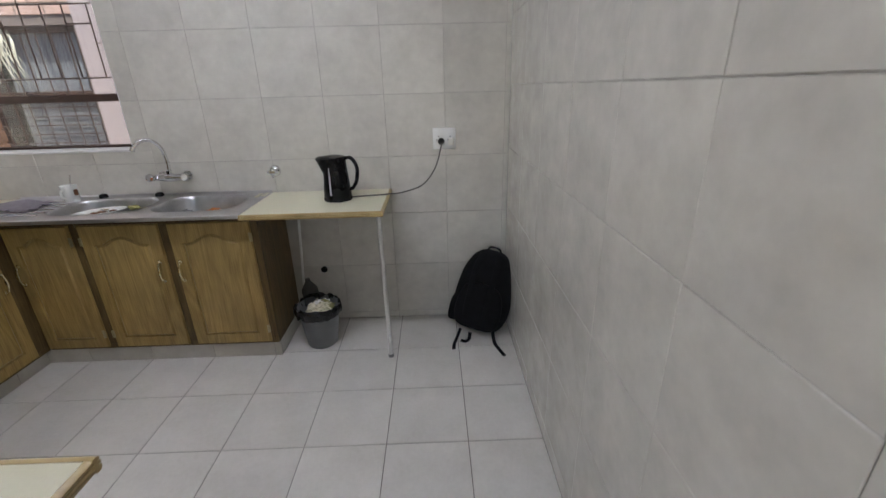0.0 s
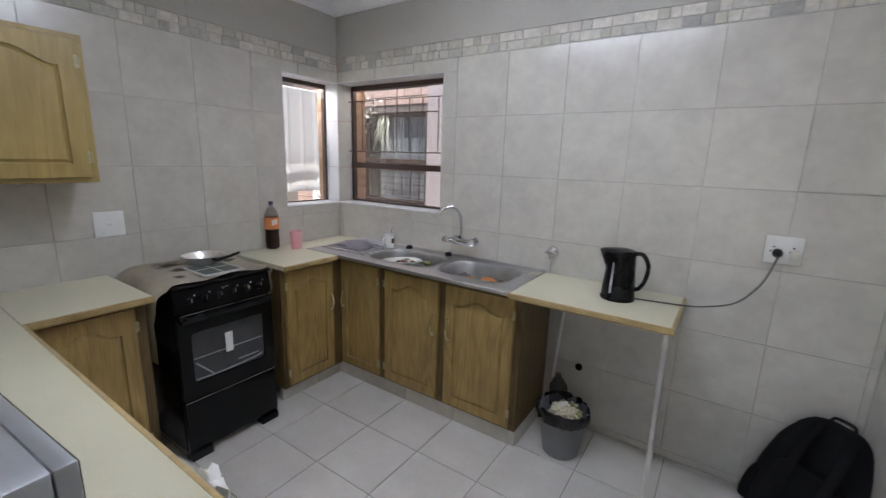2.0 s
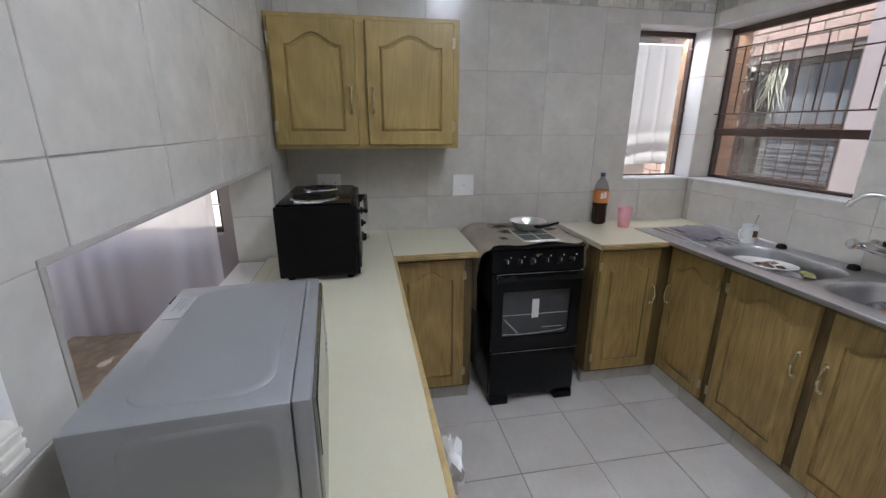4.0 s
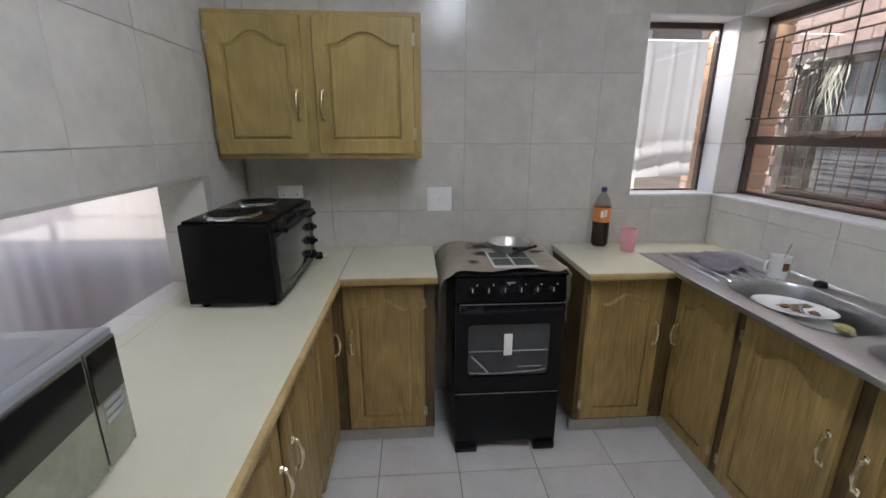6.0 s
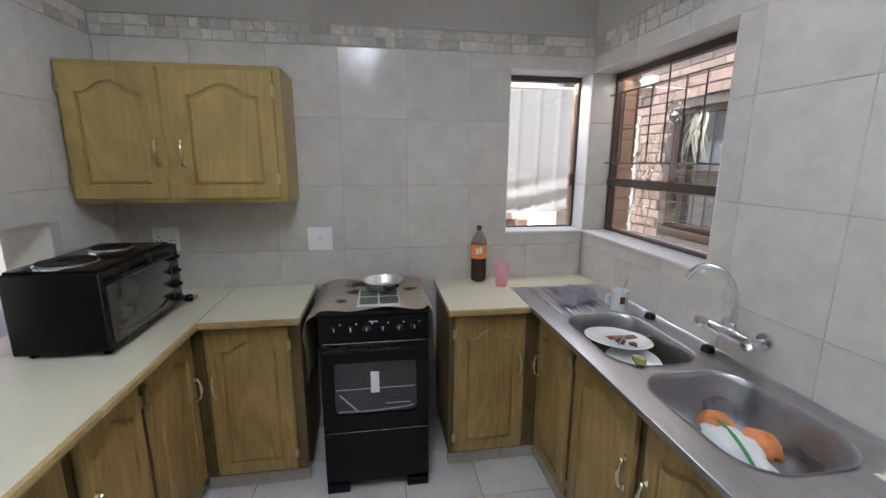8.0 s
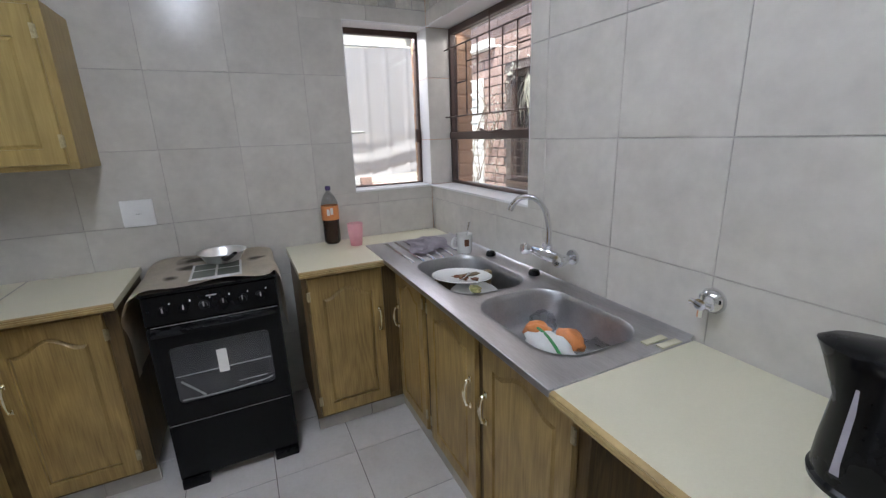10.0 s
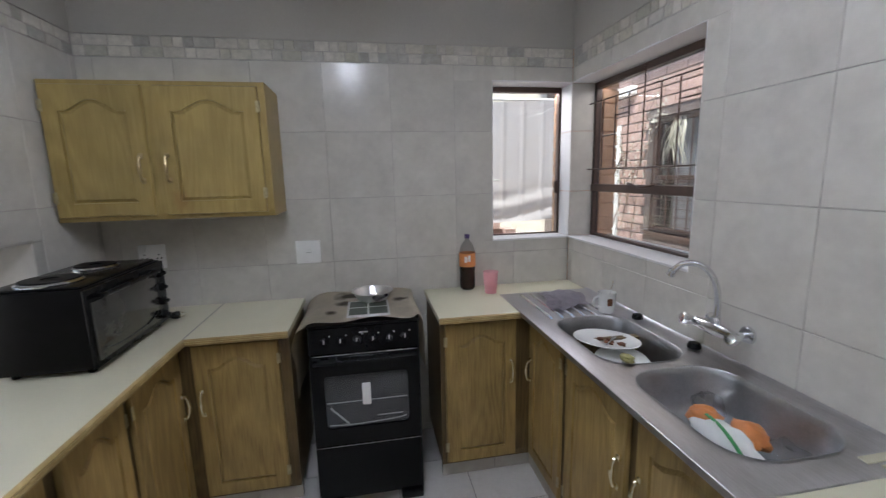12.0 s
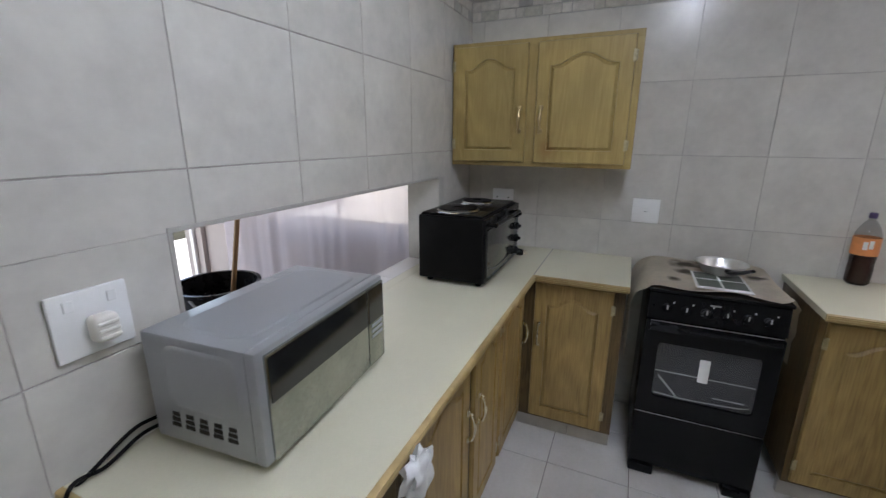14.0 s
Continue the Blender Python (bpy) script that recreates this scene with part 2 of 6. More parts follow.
def B(bm, lo, hi, bev=0.0, seg=2):
    """A box between two corners, with bevelled edges."""
    lo, hi = Vector(lo), Vector(hi)
    r = bmesh.ops.create_cube(bm, size=1.0)
    vs = r["verts"]
    c, d = (lo + hi) / 2, hi - lo
    for v in vs:
        v.co = Vector((v.co.x * d.x, v.co.y * d.y, v.co.z * d.z)) + c
    if bev:
        es = list({e for v in vs for e in v.link_edges})
        bmesh.ops.bevel(bm, geom=es, offset=bev, segments=seg, profile=0.5, affect="EDGES")
    return bm


def box(lo, hi, bev=0.0, seg=2):
    return B(bmesh.new(), lo, hi, bev, seg)


def lathe(bm, profile, at, seg=28, axis=None, squash=1.0):
    """Revolves (radius, height) pairs about an upright line at a place, or about an axis."""
    m = Matrix.Translation(at)
    if axis is not None:
        m = m @ Vector(axis).to_track_quat("Z", "Y").to_matrix().to_4x4()
    rings = []
    for r, h in profile:
        if r < 1e-5:
            rings.append([bm.verts.new(m @ Vector((0, 0, h)))])
        else:
            rings.append([bm.verts.new(m @ Vector((r * math.cos(2 * math.pi * k / seg), squash * r * math.sin(2 * math.pi * k / seg), h))) for k in range(seg)])
    for a, b in zip(rings, rings[1:]):
        for k in range(seg):
            q = [a[k % len(a)], a[(k + 1) % len(a)], b[(k + 1) % len(b)], b[k % len(b)]]
            u = []
            for v in q:
                if v not in u:
                    u.append(v)
            if len(u) > 2:
                bm.faces.new(u)
    return bm


def tube(bm, pts, r, seg=10, flat=1.0, cap=True):
    """A round bar along a line of points."""
    pts = [Vector(p) for p in pts]
    rings, side = [], None
    for i, p in enumerate(pts):
        d = (pts[min(i + 1, len(pts) - 1)] - pts[max(i - 1, 0)]).normalized()
        ref = Vector((0, 0, 1)) if abs(d.z) < 0.9 else Vector((1, 0, 0))
        side = (side - d * side.dot(d)).normalized() if side is not None else d.cross(ref).normalized()
        up = side.cross(d)
        rr = r[i] if isinstance(r, (list, tuple)) else r
        rings.append([bm.verts.new(p + side * rr * math.cos(2 * math.pi * k / seg) + up * rr * flat * math.sin(2 * math.pi * k / seg)) for k in range(seg)])
    for a, b in zip(rings, rings[1:]):
        for k in range(seg):
            bm.faces.new((a[k], a[(k + 1) % seg], b[(k + 1) % seg], b[k]))
    if cap:
        bm.faces.new(rings[0][::-1]), bm.faces.new(rings[-1])
    return bm


def curve_pts(ctrl, n=24):
    """Points on a smooth line through the given ones."""
    c = [Vector(p) for p in ctrl]
    c = [c[0] * 2 - c[1]] + c + [c[-1] * 2 - c[-2]]
    out = []
    for i in range(1, len(c) - 2):
        for k in range(n):
            t = k / n
            out.append(0.5 * ((2 * c[i]) + (c[i + 1] - c[i - 1]) * t + (2 * c[i - 1] - 5 * c[i] + 4 * c[i + 1] - c[i + 2]) * t * t + (3 * c[i] - c[i - 1] - 3 * c[i + 1] + c[i + 2]) * t ** 3))
    return out + [c[-2]]


def loft(bm, loops, close_first=False, close_last=False):
    rings = [[bm.verts.new(p) for p in lp] for lp in loops]
    n = len(rings[0])
    for a, b in zip(rings, rings[1:]):
        for k in range(n):
            bm.faces.new((a[k], a[(k + 1) % n], b[(k + 1) % n], b[k]))
    if close_first:
        bm.faces.new(rings[0])
    if close_last:
        bm.faces.new(rings[-1])
    return rings


def rrect(x0, y0, x1, y1, r, z, n=6):
    """A rounded rectangle as a loop of points."""
    pts = []
    for cx, cy, a in ((x1 - r, y1 - r, 0), (x0 + r, y1 - r, 90), (x0 + r, y0 + r, 180), (x1 - r, y0 + r, 270)):
        for k in range(n + 1):
            t = radians(a + 90 * k / n)
            pts.append(Vector((cx + r * math.cos(t), cy + r * math.sin(t), z)))
    return pts


def inside(p, loop):
    c = False
    for a, b in zip(loop, loop[1:] + loop[:1]):
        if (a[1] > p[1]) != (b[1] > p[1]) and p[0] < (b[0] - a[0]) * (p[1] - a[1]) / (b[1] - a[1]) + a[0]:
            c = not c
    return c


def holed(bm, outer, holes, axes=(0, 1)):
    """A flat sheet with holes, triangulated; returns the loops' verts."""
    pts, edges, spans = [], [], []
    for lp in (outer, *holes):
        k = len(pts)
        pts += [Vector((p[axes[0]], p[axes[1]])) for p in lp]
        edges += [(k + i, k + (i + 1) % len(lp)) for i in range(len(lp))]
        spans.append((k, k + len(lp)))
    tri = delaunay_2d_cdt(pts, edges, [], 1, 1e-7)
    full = [p for lp in (outer, *holes) for p in lp]
    verts = [bm.verts.new(p) for p in full]
    flat = [[(p[axes[0]], p[axes[1]]) for p in lp] for lp in holes]
    source = [o[0] for o in tri[3]]
    for f in tri[2]:
        c = sum((tri[0][k] for k in f), Vector((0, 0))) / len(f)
        if not any(inside(c, h) for h in flat):
            bm.faces.new([verts[source[k]] for k in f])
    return [verts[a:b] for a, b in spans]


# ---- materials ----
TILE = mat("wall_tile", (0.51, 0.483, 0.436), 0.20, vary=0.06, scale=6.5, fine=22, bump=0.05, second=(0.57, 0.543, 0.49), rand=0.03)
FGROUT = mat("floor_grout", (0.23, 0.212, 0.19), 0.85, vary=0.3, scale=9, fine=120, bump=0.2)
FTILE = mat("floor_tile", (0.62, 0.59, 0.55), 0.34, vary=0.07, scale=4, fine=60, bump=0.06, second=(0.66, 0.63, 0.60), rand=0.03)
GROUT = mat("grout", (0.41, 0.39, 0.36), 0.85, vary=0.25, scale=14, fine=120, bump=0.2)
PLASTER = mat("beige_wall_paint", (0.40, 0.375, 0.335), 0.6, vary=0.06, scale=2, fine=70, bump=0.06)
CEILING = mat("ceiling_paint", (0.80, 0.79, 0.78), 0.7, vary=0.04, scale=2, fine=60, bump=0.05)
WHITE = mat("white_plastic", (0.78, 0.77, 0.75), 0.35, vary=0.03, scale=9, bump=0.0)
REVEAL = mat("white_reveal", (0.66, 0.65, 0.65), 0.4, vary=0.06, scale=5, bump=0.05)
CREAMPL = mat("off_white_plastic", (0.72, 0.69, 0.62), 0.4, vary=0.04, bump=0.0)
AGED = mat("aged_brass", (0.40, 0.31, 0.17), 0.38, metal=1.0, vary=0.2, scale=40, bump=0.0)
STONE_L = mat("pale_stone", (0.53, 0.50, 0.44), 0.55, vary=0.2, scale=30, fine=200, bump=0.2, rand=0.12)
STONE_M = mat("olive_stone", (0.44, 0.415, 0.345), 0.55, vary=0.2, scale=30, fine=200, bump=0.2, rand=0.15)
STONE_D = mat("grey_stone", (0.41, 0.39, 0.35), 0.55, vary=0.2, scale=30, fine=200, bump=0.2, rand=0.2)
OAK = oak("oak_door", (0.255, 0.163, 0.053), (0.435, 0.300, 0.106), figured=0.11)
OAK_UP = oak("golden_oak_door", (0.30, 0.21, 0.066), (0.395, 0.29, 0.104), 0.38, 0.12)
stained(OAK_UP, [(-2.035, 0.95, 1.51, 0.05)], (0.285, 0.175, 0.058))
# frame oak darkened further to paint in the shade between the doors
OAK_SHADED = oak("shaded_oak_frame", (0.070, 0.042, 0.015), (0.165, 0.106, 0.039))
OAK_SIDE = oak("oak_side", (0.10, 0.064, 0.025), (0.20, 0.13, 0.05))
NOSE = mat("oak_nosing", (0.36, 0.25, 0.095), 0.35, vary=0.18, scale=8, fine=60, bump=0.05, second=(0.44, 0.32, 0.14))
NOSE_L = mat("pale_nosing_line", (0.62, 0.54, 0.33), 0.35, vary=0.08, bump=0.0)
LAMINATE = mat("cream_laminate", (0.62, 0.585, 0.44), 0.33, vary=0.05, scale=3, fine=160, bump=0.02)
SHADE_FILL = mat("painted_shade", (0.02, 0.015, 0.01), 0.8, bump=0.0)
STEEL = mat("brushed_steel", (0.52, 0.505, 0.515), 0.36, metal=1.0, vary=0.24, scale=8, fine=200, bump=0.04, stretch=(0.15, 1, 1))
BOWL = mat("worn_steel", (0.50, 0.50, 0.51), 0.36, metal=1.0, vary=0.2, scale=9, fine=160, bump=0.06)
CHROME = mat("chrome", (0.78, 0.78, 0.80), 0.10, metal=1.0, vary=0.05, scale=12, bump=0.0)
BRASS = mat("brass_plate", (0.93, 0.86, 0.66), 0.17, metal=1.0, vary=0.12, scale=40, bump=0.0)
BLACK = mat("black_enamel", (0.005, 0.005, 0.0055), 0.20, spec=0.22, vary=0.3, scale=2.5, fine=40, bump=0.0)
BLACKMAT = mat("black_paint", (0.006, 0.0055, 0.0055), 0.40, spec=0.09, vary=0.3, scale=12, fine=160, bump=0.08)
BLACKPL = mat("black_plastic", (0.006, 0.006, 0.0065), 0.26, spec=0.2, vary=0.3, scale=6, bump=0.0)
HINGE = mat("worn_brass", (0.46, 0.40, 0.26), 0.34, metal=1.0, vary=0.25, scale=60, bump=0.0)
FABRIC = mat("black_fabric", (0.007, 0.007, 0.008), 0.85, spec=0.15, vary=0.4, scale=14, fine=500, bump=0.5)
SILVER = mat("silver_paint", (0.40, 0.41, 0.43), 0.36, metal=0.55, vary=0.05, scale=4, fine=300, bump=0.02)
MIRROR = mat("mirror_glass", (0.36, 0.37, 0.34), 0.20, metal=1.0, vary=0.22, scale=11, bump=0.0)
SMOKED = mat("smoked_glass", (0.045, 0.043, 0.038), 0.10, vary=0.25, scale=8, bump=0.0, spec=0.9)
REFLECTDARK = mat("dark_reflection", (0.012, 0.012, 0.012), 0.06, vary=0.1, bump=0.0, spec=0.6)
LABELG = mat("silver_label", (0.50, 0.50, 0.50), 0.5, vary=0.05, bump=0.0)
GREYIN = mat("oven_lining", (0.085, 0.085, 0.088), 0.5, vary=0.25, scale=9, bump=0.05)
FRAMEB = mat("brown_steel_paint", (0.055, 0.030, 0.022), 0.4, vary=0.25, scale=20, bump=0.05)
BRICK = mat("pink_brick", (0.41, 0.275, 0.235), 0.85, vary=0.22, scale=14, fine=120, bump=0.3, rand=0.14)
BRICK_O = mat("orange_brick", (0.52, 0.30, 0.18), 0.85, vary=0.2, scale=14, fine=120, bump=0.3, rand=0.12)
MORTAR = mat("mortar", (0.14, 0.11, 0.10), 0.9, vary=0.15, scale=20, bump=0.3)
CONCRETE = mat("yard_concrete", (0.45, 0.42, 0.38), 0.85, vary=0.15, scale=2, fine=60, bump=0.2)
CREAMW = mat("cream_wall_paint", (0.72, 0.66, 0.56), 0.8, vary=0.1, scale=2, fine=40, bump=0.15)
MAUVE = mat("mauve_wall_paint", (0.33, 0.275, 0.285), 0.75, vary=0.08, scale=2, bump=0.1)
SHEETW = cloth_sheer("white_shade_sheet", (0.57, 0.55, 0.57), 0.06)
NET = cloth_sheer("lilac_net_curtain", (0.84, 0.785, 0.81), 0.12)
GLASS = pane_glass("window_pane")
VEILED = pane_glass("veiled_window_pane", veil=0.02)
CLEARPL = pane_glass("clear_plastic", (0.95, 0.96, 0.97), 0.85)
HAZEPL = pane_glass("hazy_plastic", (0.75, 0.77, 0.80), 0.7)
CARD = mat("brown_cardboard", (0.64, 0.565, 0.45), 0.85, vary=0.18, scale=7, fine=140, bump=0.15)
stained(CARD, [(-2.24, 1.66, 0.945, 0.085), (-2.08, 1.64, 0.945, 0.05), (-2.12, 1.93, 0.945, 0.045), (-1.95, 1.58, 0.945, 0.03)], (0.10, 0.08, 0.055))
ALU = mat("aluminium_pan", (0.78, 0.77, 0.75), 0.36, metal=1.0, vary=0.1, scale=20, bump=0.03)
COLA = mat("dark_cola", (0.032, 0.013, 0.008), 0.12, vary=0.2, bump=0.0)
ORANGE = mat("orange_label", (0.64, 0.23, 0.07), 0.45, vary=0.1, scale=30, bump=0.0)
PURPLE = mat("purple_cap", (0.05, 0.025, 0.11), 0.4, bump=0.0)
PINK = cloth_sheer("pink_plastic", (0.96, 0.60, 0.64), 0.30)
CERAMIC = mat("white_ceramic", (0.76, 0.76, 0.74), 0.16, vary=0.03, bump=0.0)
FOOD = mat("food_scraps", (0.16, 0.065, 0.03), 0.7, vary=0.4, scale=40, bump=0.4)
GREYBIN = mat("grey_bin_plastic", (0.20, 0.205, 0.215), 0.45, vary=0.08, scale=8, bump=0.03)
LINER = mat("black_bin_liner", (0.010, 0.010, 0.011), 0.25, vary=0.3, scale=30, bump=0.4)
PAPER = mat("crumpled_paper", (0.66, 0.60, 0.44), 0.8, vary=0.15, scale=25, bump=0.4)
PAPERW = mat("white_paper", (0.74, 0.73, 0.71), 0.7, vary=0.06, scale=20, bump=0.1)
GREYCLOTH = mat("grey_dishcloth", (0.36, 0.335, 0.375), 0.95, vary=0.15, scale=20, fine=400, bump=0.5)
GREEN = mat("green_print", (0.05, 0.26, 0.08), 0.5, vary=0.1, bump=0.0)
OLIVE = mat("olive_bristle", (0.30, 0.28, 0.12), 0.85, vary=0.3, scale=60, bump=0.4)
PHOTO = mat("dark_photo_print", (0.022, 0.03, 0.02), 0.35, vary=0.6, scale=60, fine=200, bump=0.0, second=(0.07, 0.085, 0.06))
LILAC = mat("lilac_grey_blind", (0.36, 0.335, 0.38), 0.8, vary=0.15, scale=3, fine=60, bump=0.1)
PALELEAF = mat("pale_leaf_and_reflection", (0.42, 0.40, 0.33), 0.7, vary=0.2, scale=14, bump=0.1)
THROW = mat("beige_throw", (0.52, 0.42, 0.31), 0.95, vary=0.25, scale=18, fine=260, bump=0.6)
WOODP = oak("pole_wood", (0.22, 0.11, 0.04), (0.36, 0.20, 0.08))
TAUPE = mat("taupe_wall_paint", (0.40, 0.355, 0.33), 0.7, vary=0.06, scale=2, bump=0.06)
GREYCABLE = mat("grey_cable", (0.11, 0.105, 0.10), 0.5, bump=0.0)
TWIG = mat("dry_twig", (0.20, 0.13, 0.09), 0.8, vary=0.3, scale=20, bump=0.2)
TUBE_GLOW = glow("fluorescent_tube", (0.90, 0.97, 1.13), TUBE_POWER)

# ---- walls, floor and ceiling ----
T = 0.0035                       # how far the tiles stand proud of the joints
XO, YO = XW - 0.24, YN + 0.30    # outer faces
bm = box((-9, -6, -0.33), (6, 9, -0.23))
structure("ground", bm, CONCRETE, "pale concrete yard paving outside", "ground")
bm = box((XO, -2.75, -0.22), (3.2, YO, -T))
floor = structure("floor", bm, FGROUT, "cream ceramic tiled kitchen floor with dark joints", "floor")
bm = box((XO, -2.75, CEIL), (3.2, YO, CEIL + 0.12))
structure("ceiling", bm, CEILING, "plain white painted ceiling", "ceiling")

# north wall with its corner window
bm = bmesh.new()
B(bm, (XW, YN + T, -0.22), (XE + 0.2, YO, SILL - 0.012))
B(bm, (WX1 + 0.008, YN + T, SILL - 0.012), (XE + 0.2, YO, HEAD + 0.01))
B(bm, (XW, YN + T, HEAD + 0.01), (XE + 0.2, YO, CEIL))
wall_n = structure("wall_north", bm, GROUT, "cream tiled wall over the sink", "wall")
bm = bmesh.new()
B(bm, (XO, YN + 0.004, -0.22), (XW + T - 0.012, YO, CEIL))
column = structure("wall_corner", bm, BRICK_O, "narrow pillar between two corner windows", "wall")
# west wall
bm = bmesh.new()
B(bm, (XO, YB, -0.22), (XW - T, YN, SILL - 0.012))
B(bm, (XO, YB, SILL - 0.012), (XW - T, WY0 - 0.008, HEAD + 0.01))
B(bm, (XO, YB, HEAD + 0.01), (XW - T, YN, CEIL))
wall_w = structure("wall_west", bm, GROUT, "cream tiled wall behind the stove", "wall")
# south wall with the hatch
bm = bmesh.new()
B(bm, (XW, YB, -0.22), (DOOR_X, YS - T, HZ0 - 0.014))
B(bm, (XW, YB, HZ0 - 0.014), (HX0 - 0.01, YS - T, HZ1 + 0.006))
B(bm, (HX1 + 0.006, YB, HZ0 - 0.014), (DOOR_X, YS - T, HZ1 + 0.006))
B(bm, (XW, YB, HZ1 + 0.006), (DOOR_X, YS - T, CEIL))
B(bm, (DOOR_X, YB, 2.1), (XE, YS - T, CEIL))
wall_s = structure("wall_south", bm, TAUPE, "cream tiled wall with a serving hatch", "wall")
bm = box((XE + T, YB, -0.22), (XE + 0.2, YN + T, CEIL))
wall_e = structure("wall_east", bm, GROUT, "plain cream tiled side wall", "wall")

# painted strip above the border
for nm, lo, hi, par in (("plaster", (XW, YN - 0.002, TOP), (XE, YN + T, CEIL), wall_n), ("plaster", (XW - T, YS, TOP), (XW + 0.002, YN - 0.002, CEIL), wall_w),
                        ("plaster", (XW + 0.002, YS - T, TOP), (XE, YS + 0.002, CEIL), wall_s), ("plaster", (XE - 0.002, YS + 0.002, TOP), (XE + T, YN - 0.002, CEIL), wall_e)):
    part(nm, box(lo, hi), PLASTER, par, "beige painted plaster strip")
for y in (1.516, 1.929):
    part("crack", box((XW + 0.0015, y - 0.0012, TOP), (XW + 0.0032, y + 0.0012, 2.47)), GROUT, wall_w, "hairline crack in the paint")

# cornice: a cove round the ceiling
bm = bmesh.new()
prof = [(0.0, -0.085), (0.012, -0.085), (0.014, -0.072), (0.03, -0.05), (0.055, -0.03), (0.075, -0.016), (0.082, -0.014), (0.085, 0.0), (0.0, 0.0)]
loops = []
for d, h in prof:
    loops.append([Vector((XW + 0.002 + d, YS + 0.002 + d, CEIL + h)), Vector((XE - 0.002 - d, YS + 0.002 + d, CEIL + h)), Vector((XE - 0.002 - d, YN - 0.002 - d, CEIL + h)), Vector((XW + 0.002 + d, YN - 0.002 - d, CEIL + h))])
loft(bm, loops)
structure("cornice", bm, CEILING, "white moulded plaster cornice round the ceiling", "cornice")

# fluorescent light with a box diffuser
LX0, LX1, LY = -1.15, 0.05, 1.66
lamp = thing("ceiling_light", ((LX0 + LX1) / 2, LY, CEIL), "white fluorescent ceiling light with a box diffuser", "ceiling light")
part("housing", box((LX0 - 0.01, LY - 0.065, CEIL - 0.022), (LX1 + 0.01, LY + 0.065, CEIL - 0.001), 0.004), WHITE, lamp)
part("diffuser", box((LX0, LY - 0.058, CEIL - 0.075), (LX1, LY + 0.058, CEIL - 0.0225), 0.008), TUBE_GLOW, lamp, "glowing white diffuser")
for x in (LX0 - 0.004, LX1 + 0.004):
    part("end_cap", box((x - 0.007, LY - 0.062, CEIL - 0.078), (x + 0.007, LY + 0.062, CEIL - 0.022), 0.003), WHITE, lamp)

# ---- windows ----
def reveal(name, parent, lo, hi, material=None):
    part(name, box(lo, hi, 0.002, 1), material or REVEAL, parent)


FX, FY = XW - 0.155, YN + 0.165    # window planes
bm = bmesh.new()
win_w = thing("window_1", (FX, (WY0 + YN) / 2, SILL), "narrow brown steel casement window beside the corner", "window")
tagged(win_w, kind="structure")
for nm, lo, hi in (("top_rail", (FX - 0.02, WY0, HEAD - 0.032), (FX + 0.02, YN, HEAD)), ("bottom_rail", (FX - 0.018, WY0, SILL), (FX + 0.006, YN, SILL + 0.009)),
                   ("stile", (FX - 0.018, WY0, SILL), (FX + 0.014, WY0 + 0.018, HEAD)), ("stile", (FX - 0.02, YN - 0.018, SILL), (FX + 0.018, YN, HEAD))):
    part(nm, box(lo, hi, 0.003, 1), FRAMEB, win_w)
pane = part("pane", box((FX - 0.003, WY0 + 0.015, SILL + 0.015), (FX + 0.001, YN - 0.025, HEAD - 0.03)), GLASS, win_w)
pane.visible_shadow = False
part("catch", box((FX + 0.018, YN - 0.045, 1.47), (FX + 0.045, YN - 0.022, 1.55), 0.004), FRAMEB, win_w, "dark window catch")
bm = bmesh.new()
tube(bm, [(FX + 0.05, YN - 0.03, 1.64), (FX + 0.02, YN - 0.03, 1.64)], 0.006)
tube(bm, [(FX + 0.05, YN - 0.03, 2.02), (FX + 0.02, YN - 0.03, 2.02)], 0.006)
part("bar_stub", bm, FRAMEB, win_w)
win_n = thing("window_2", ((XW + WX1) / 2, FY, SILL), "brown steel window with burglar bars over the sink", "window")
tagged(win_n, kind="structure")
for nm, lo, hi in (("top_rail", (XW, FY - 0.02, HEAD - 0.035), (WX1, FY + 0.02, HEAD)), ("bottom_rail", (XW, FY - 0.014, SILL), (WX1, FY + 0.018, SILL + 0.016)),
                   ("stile", (XW, FY - 0.02, SILL), (XW + 0.022, FY + 0.02, HEAD)), ("stile", (WX1 - 0.02, FY - 0.014, SILL), (WX1, FY + 0.018, HEAD)),
                   ("transom", (XW, FY - 0.026, 1.482), (WX1, FY + 0.02, 1.526))):
    part(nm, box(lo, hi, 0.003, 1), FRAMEB, win_n)
for z0, z1 in ((SILL + 0.014, 1.484), (1.524, HEAD - 0.033)):
    pane = part("pane", box((XW + 0.02, FY - 0.001, z0), (WX1 - 0.018, FY + 0.003, z1)), VEILED, win_n)
    pane.visible_shadow = False
bm = bmesh.new()
tube(bm, curve_pts([(-1.97, FY - 0.03, 1.53), (-1.92, FY - 0.055, 1.535), (-1.82, FY - 0.06, 1.515), (-1.75, FY - 0.03, 1.53)], 6), 0.006, 8)
part("stay", bm, FRAMEB, win_n, "dark window stay")
YBAR = FY - 0.05
for z, x0, x1 in ((1.615, XW - 0.003, WX1 + 0.004), (2.0, XW - 0.003, WX1 + 0.004), (1.80, -2.20, -2.08), (1.80, -1.46, WX1 + 0.004), (1.90, -2.08, -1.96), (1.90, -1.60, -1.46)):
    bm = bmesh.new()
    tube(bm, [(x0, YBAR, z), (x1, YBAR, z)], 0.004, 8)
    part("burglar_bar", bm, FRAMEB, win_n)
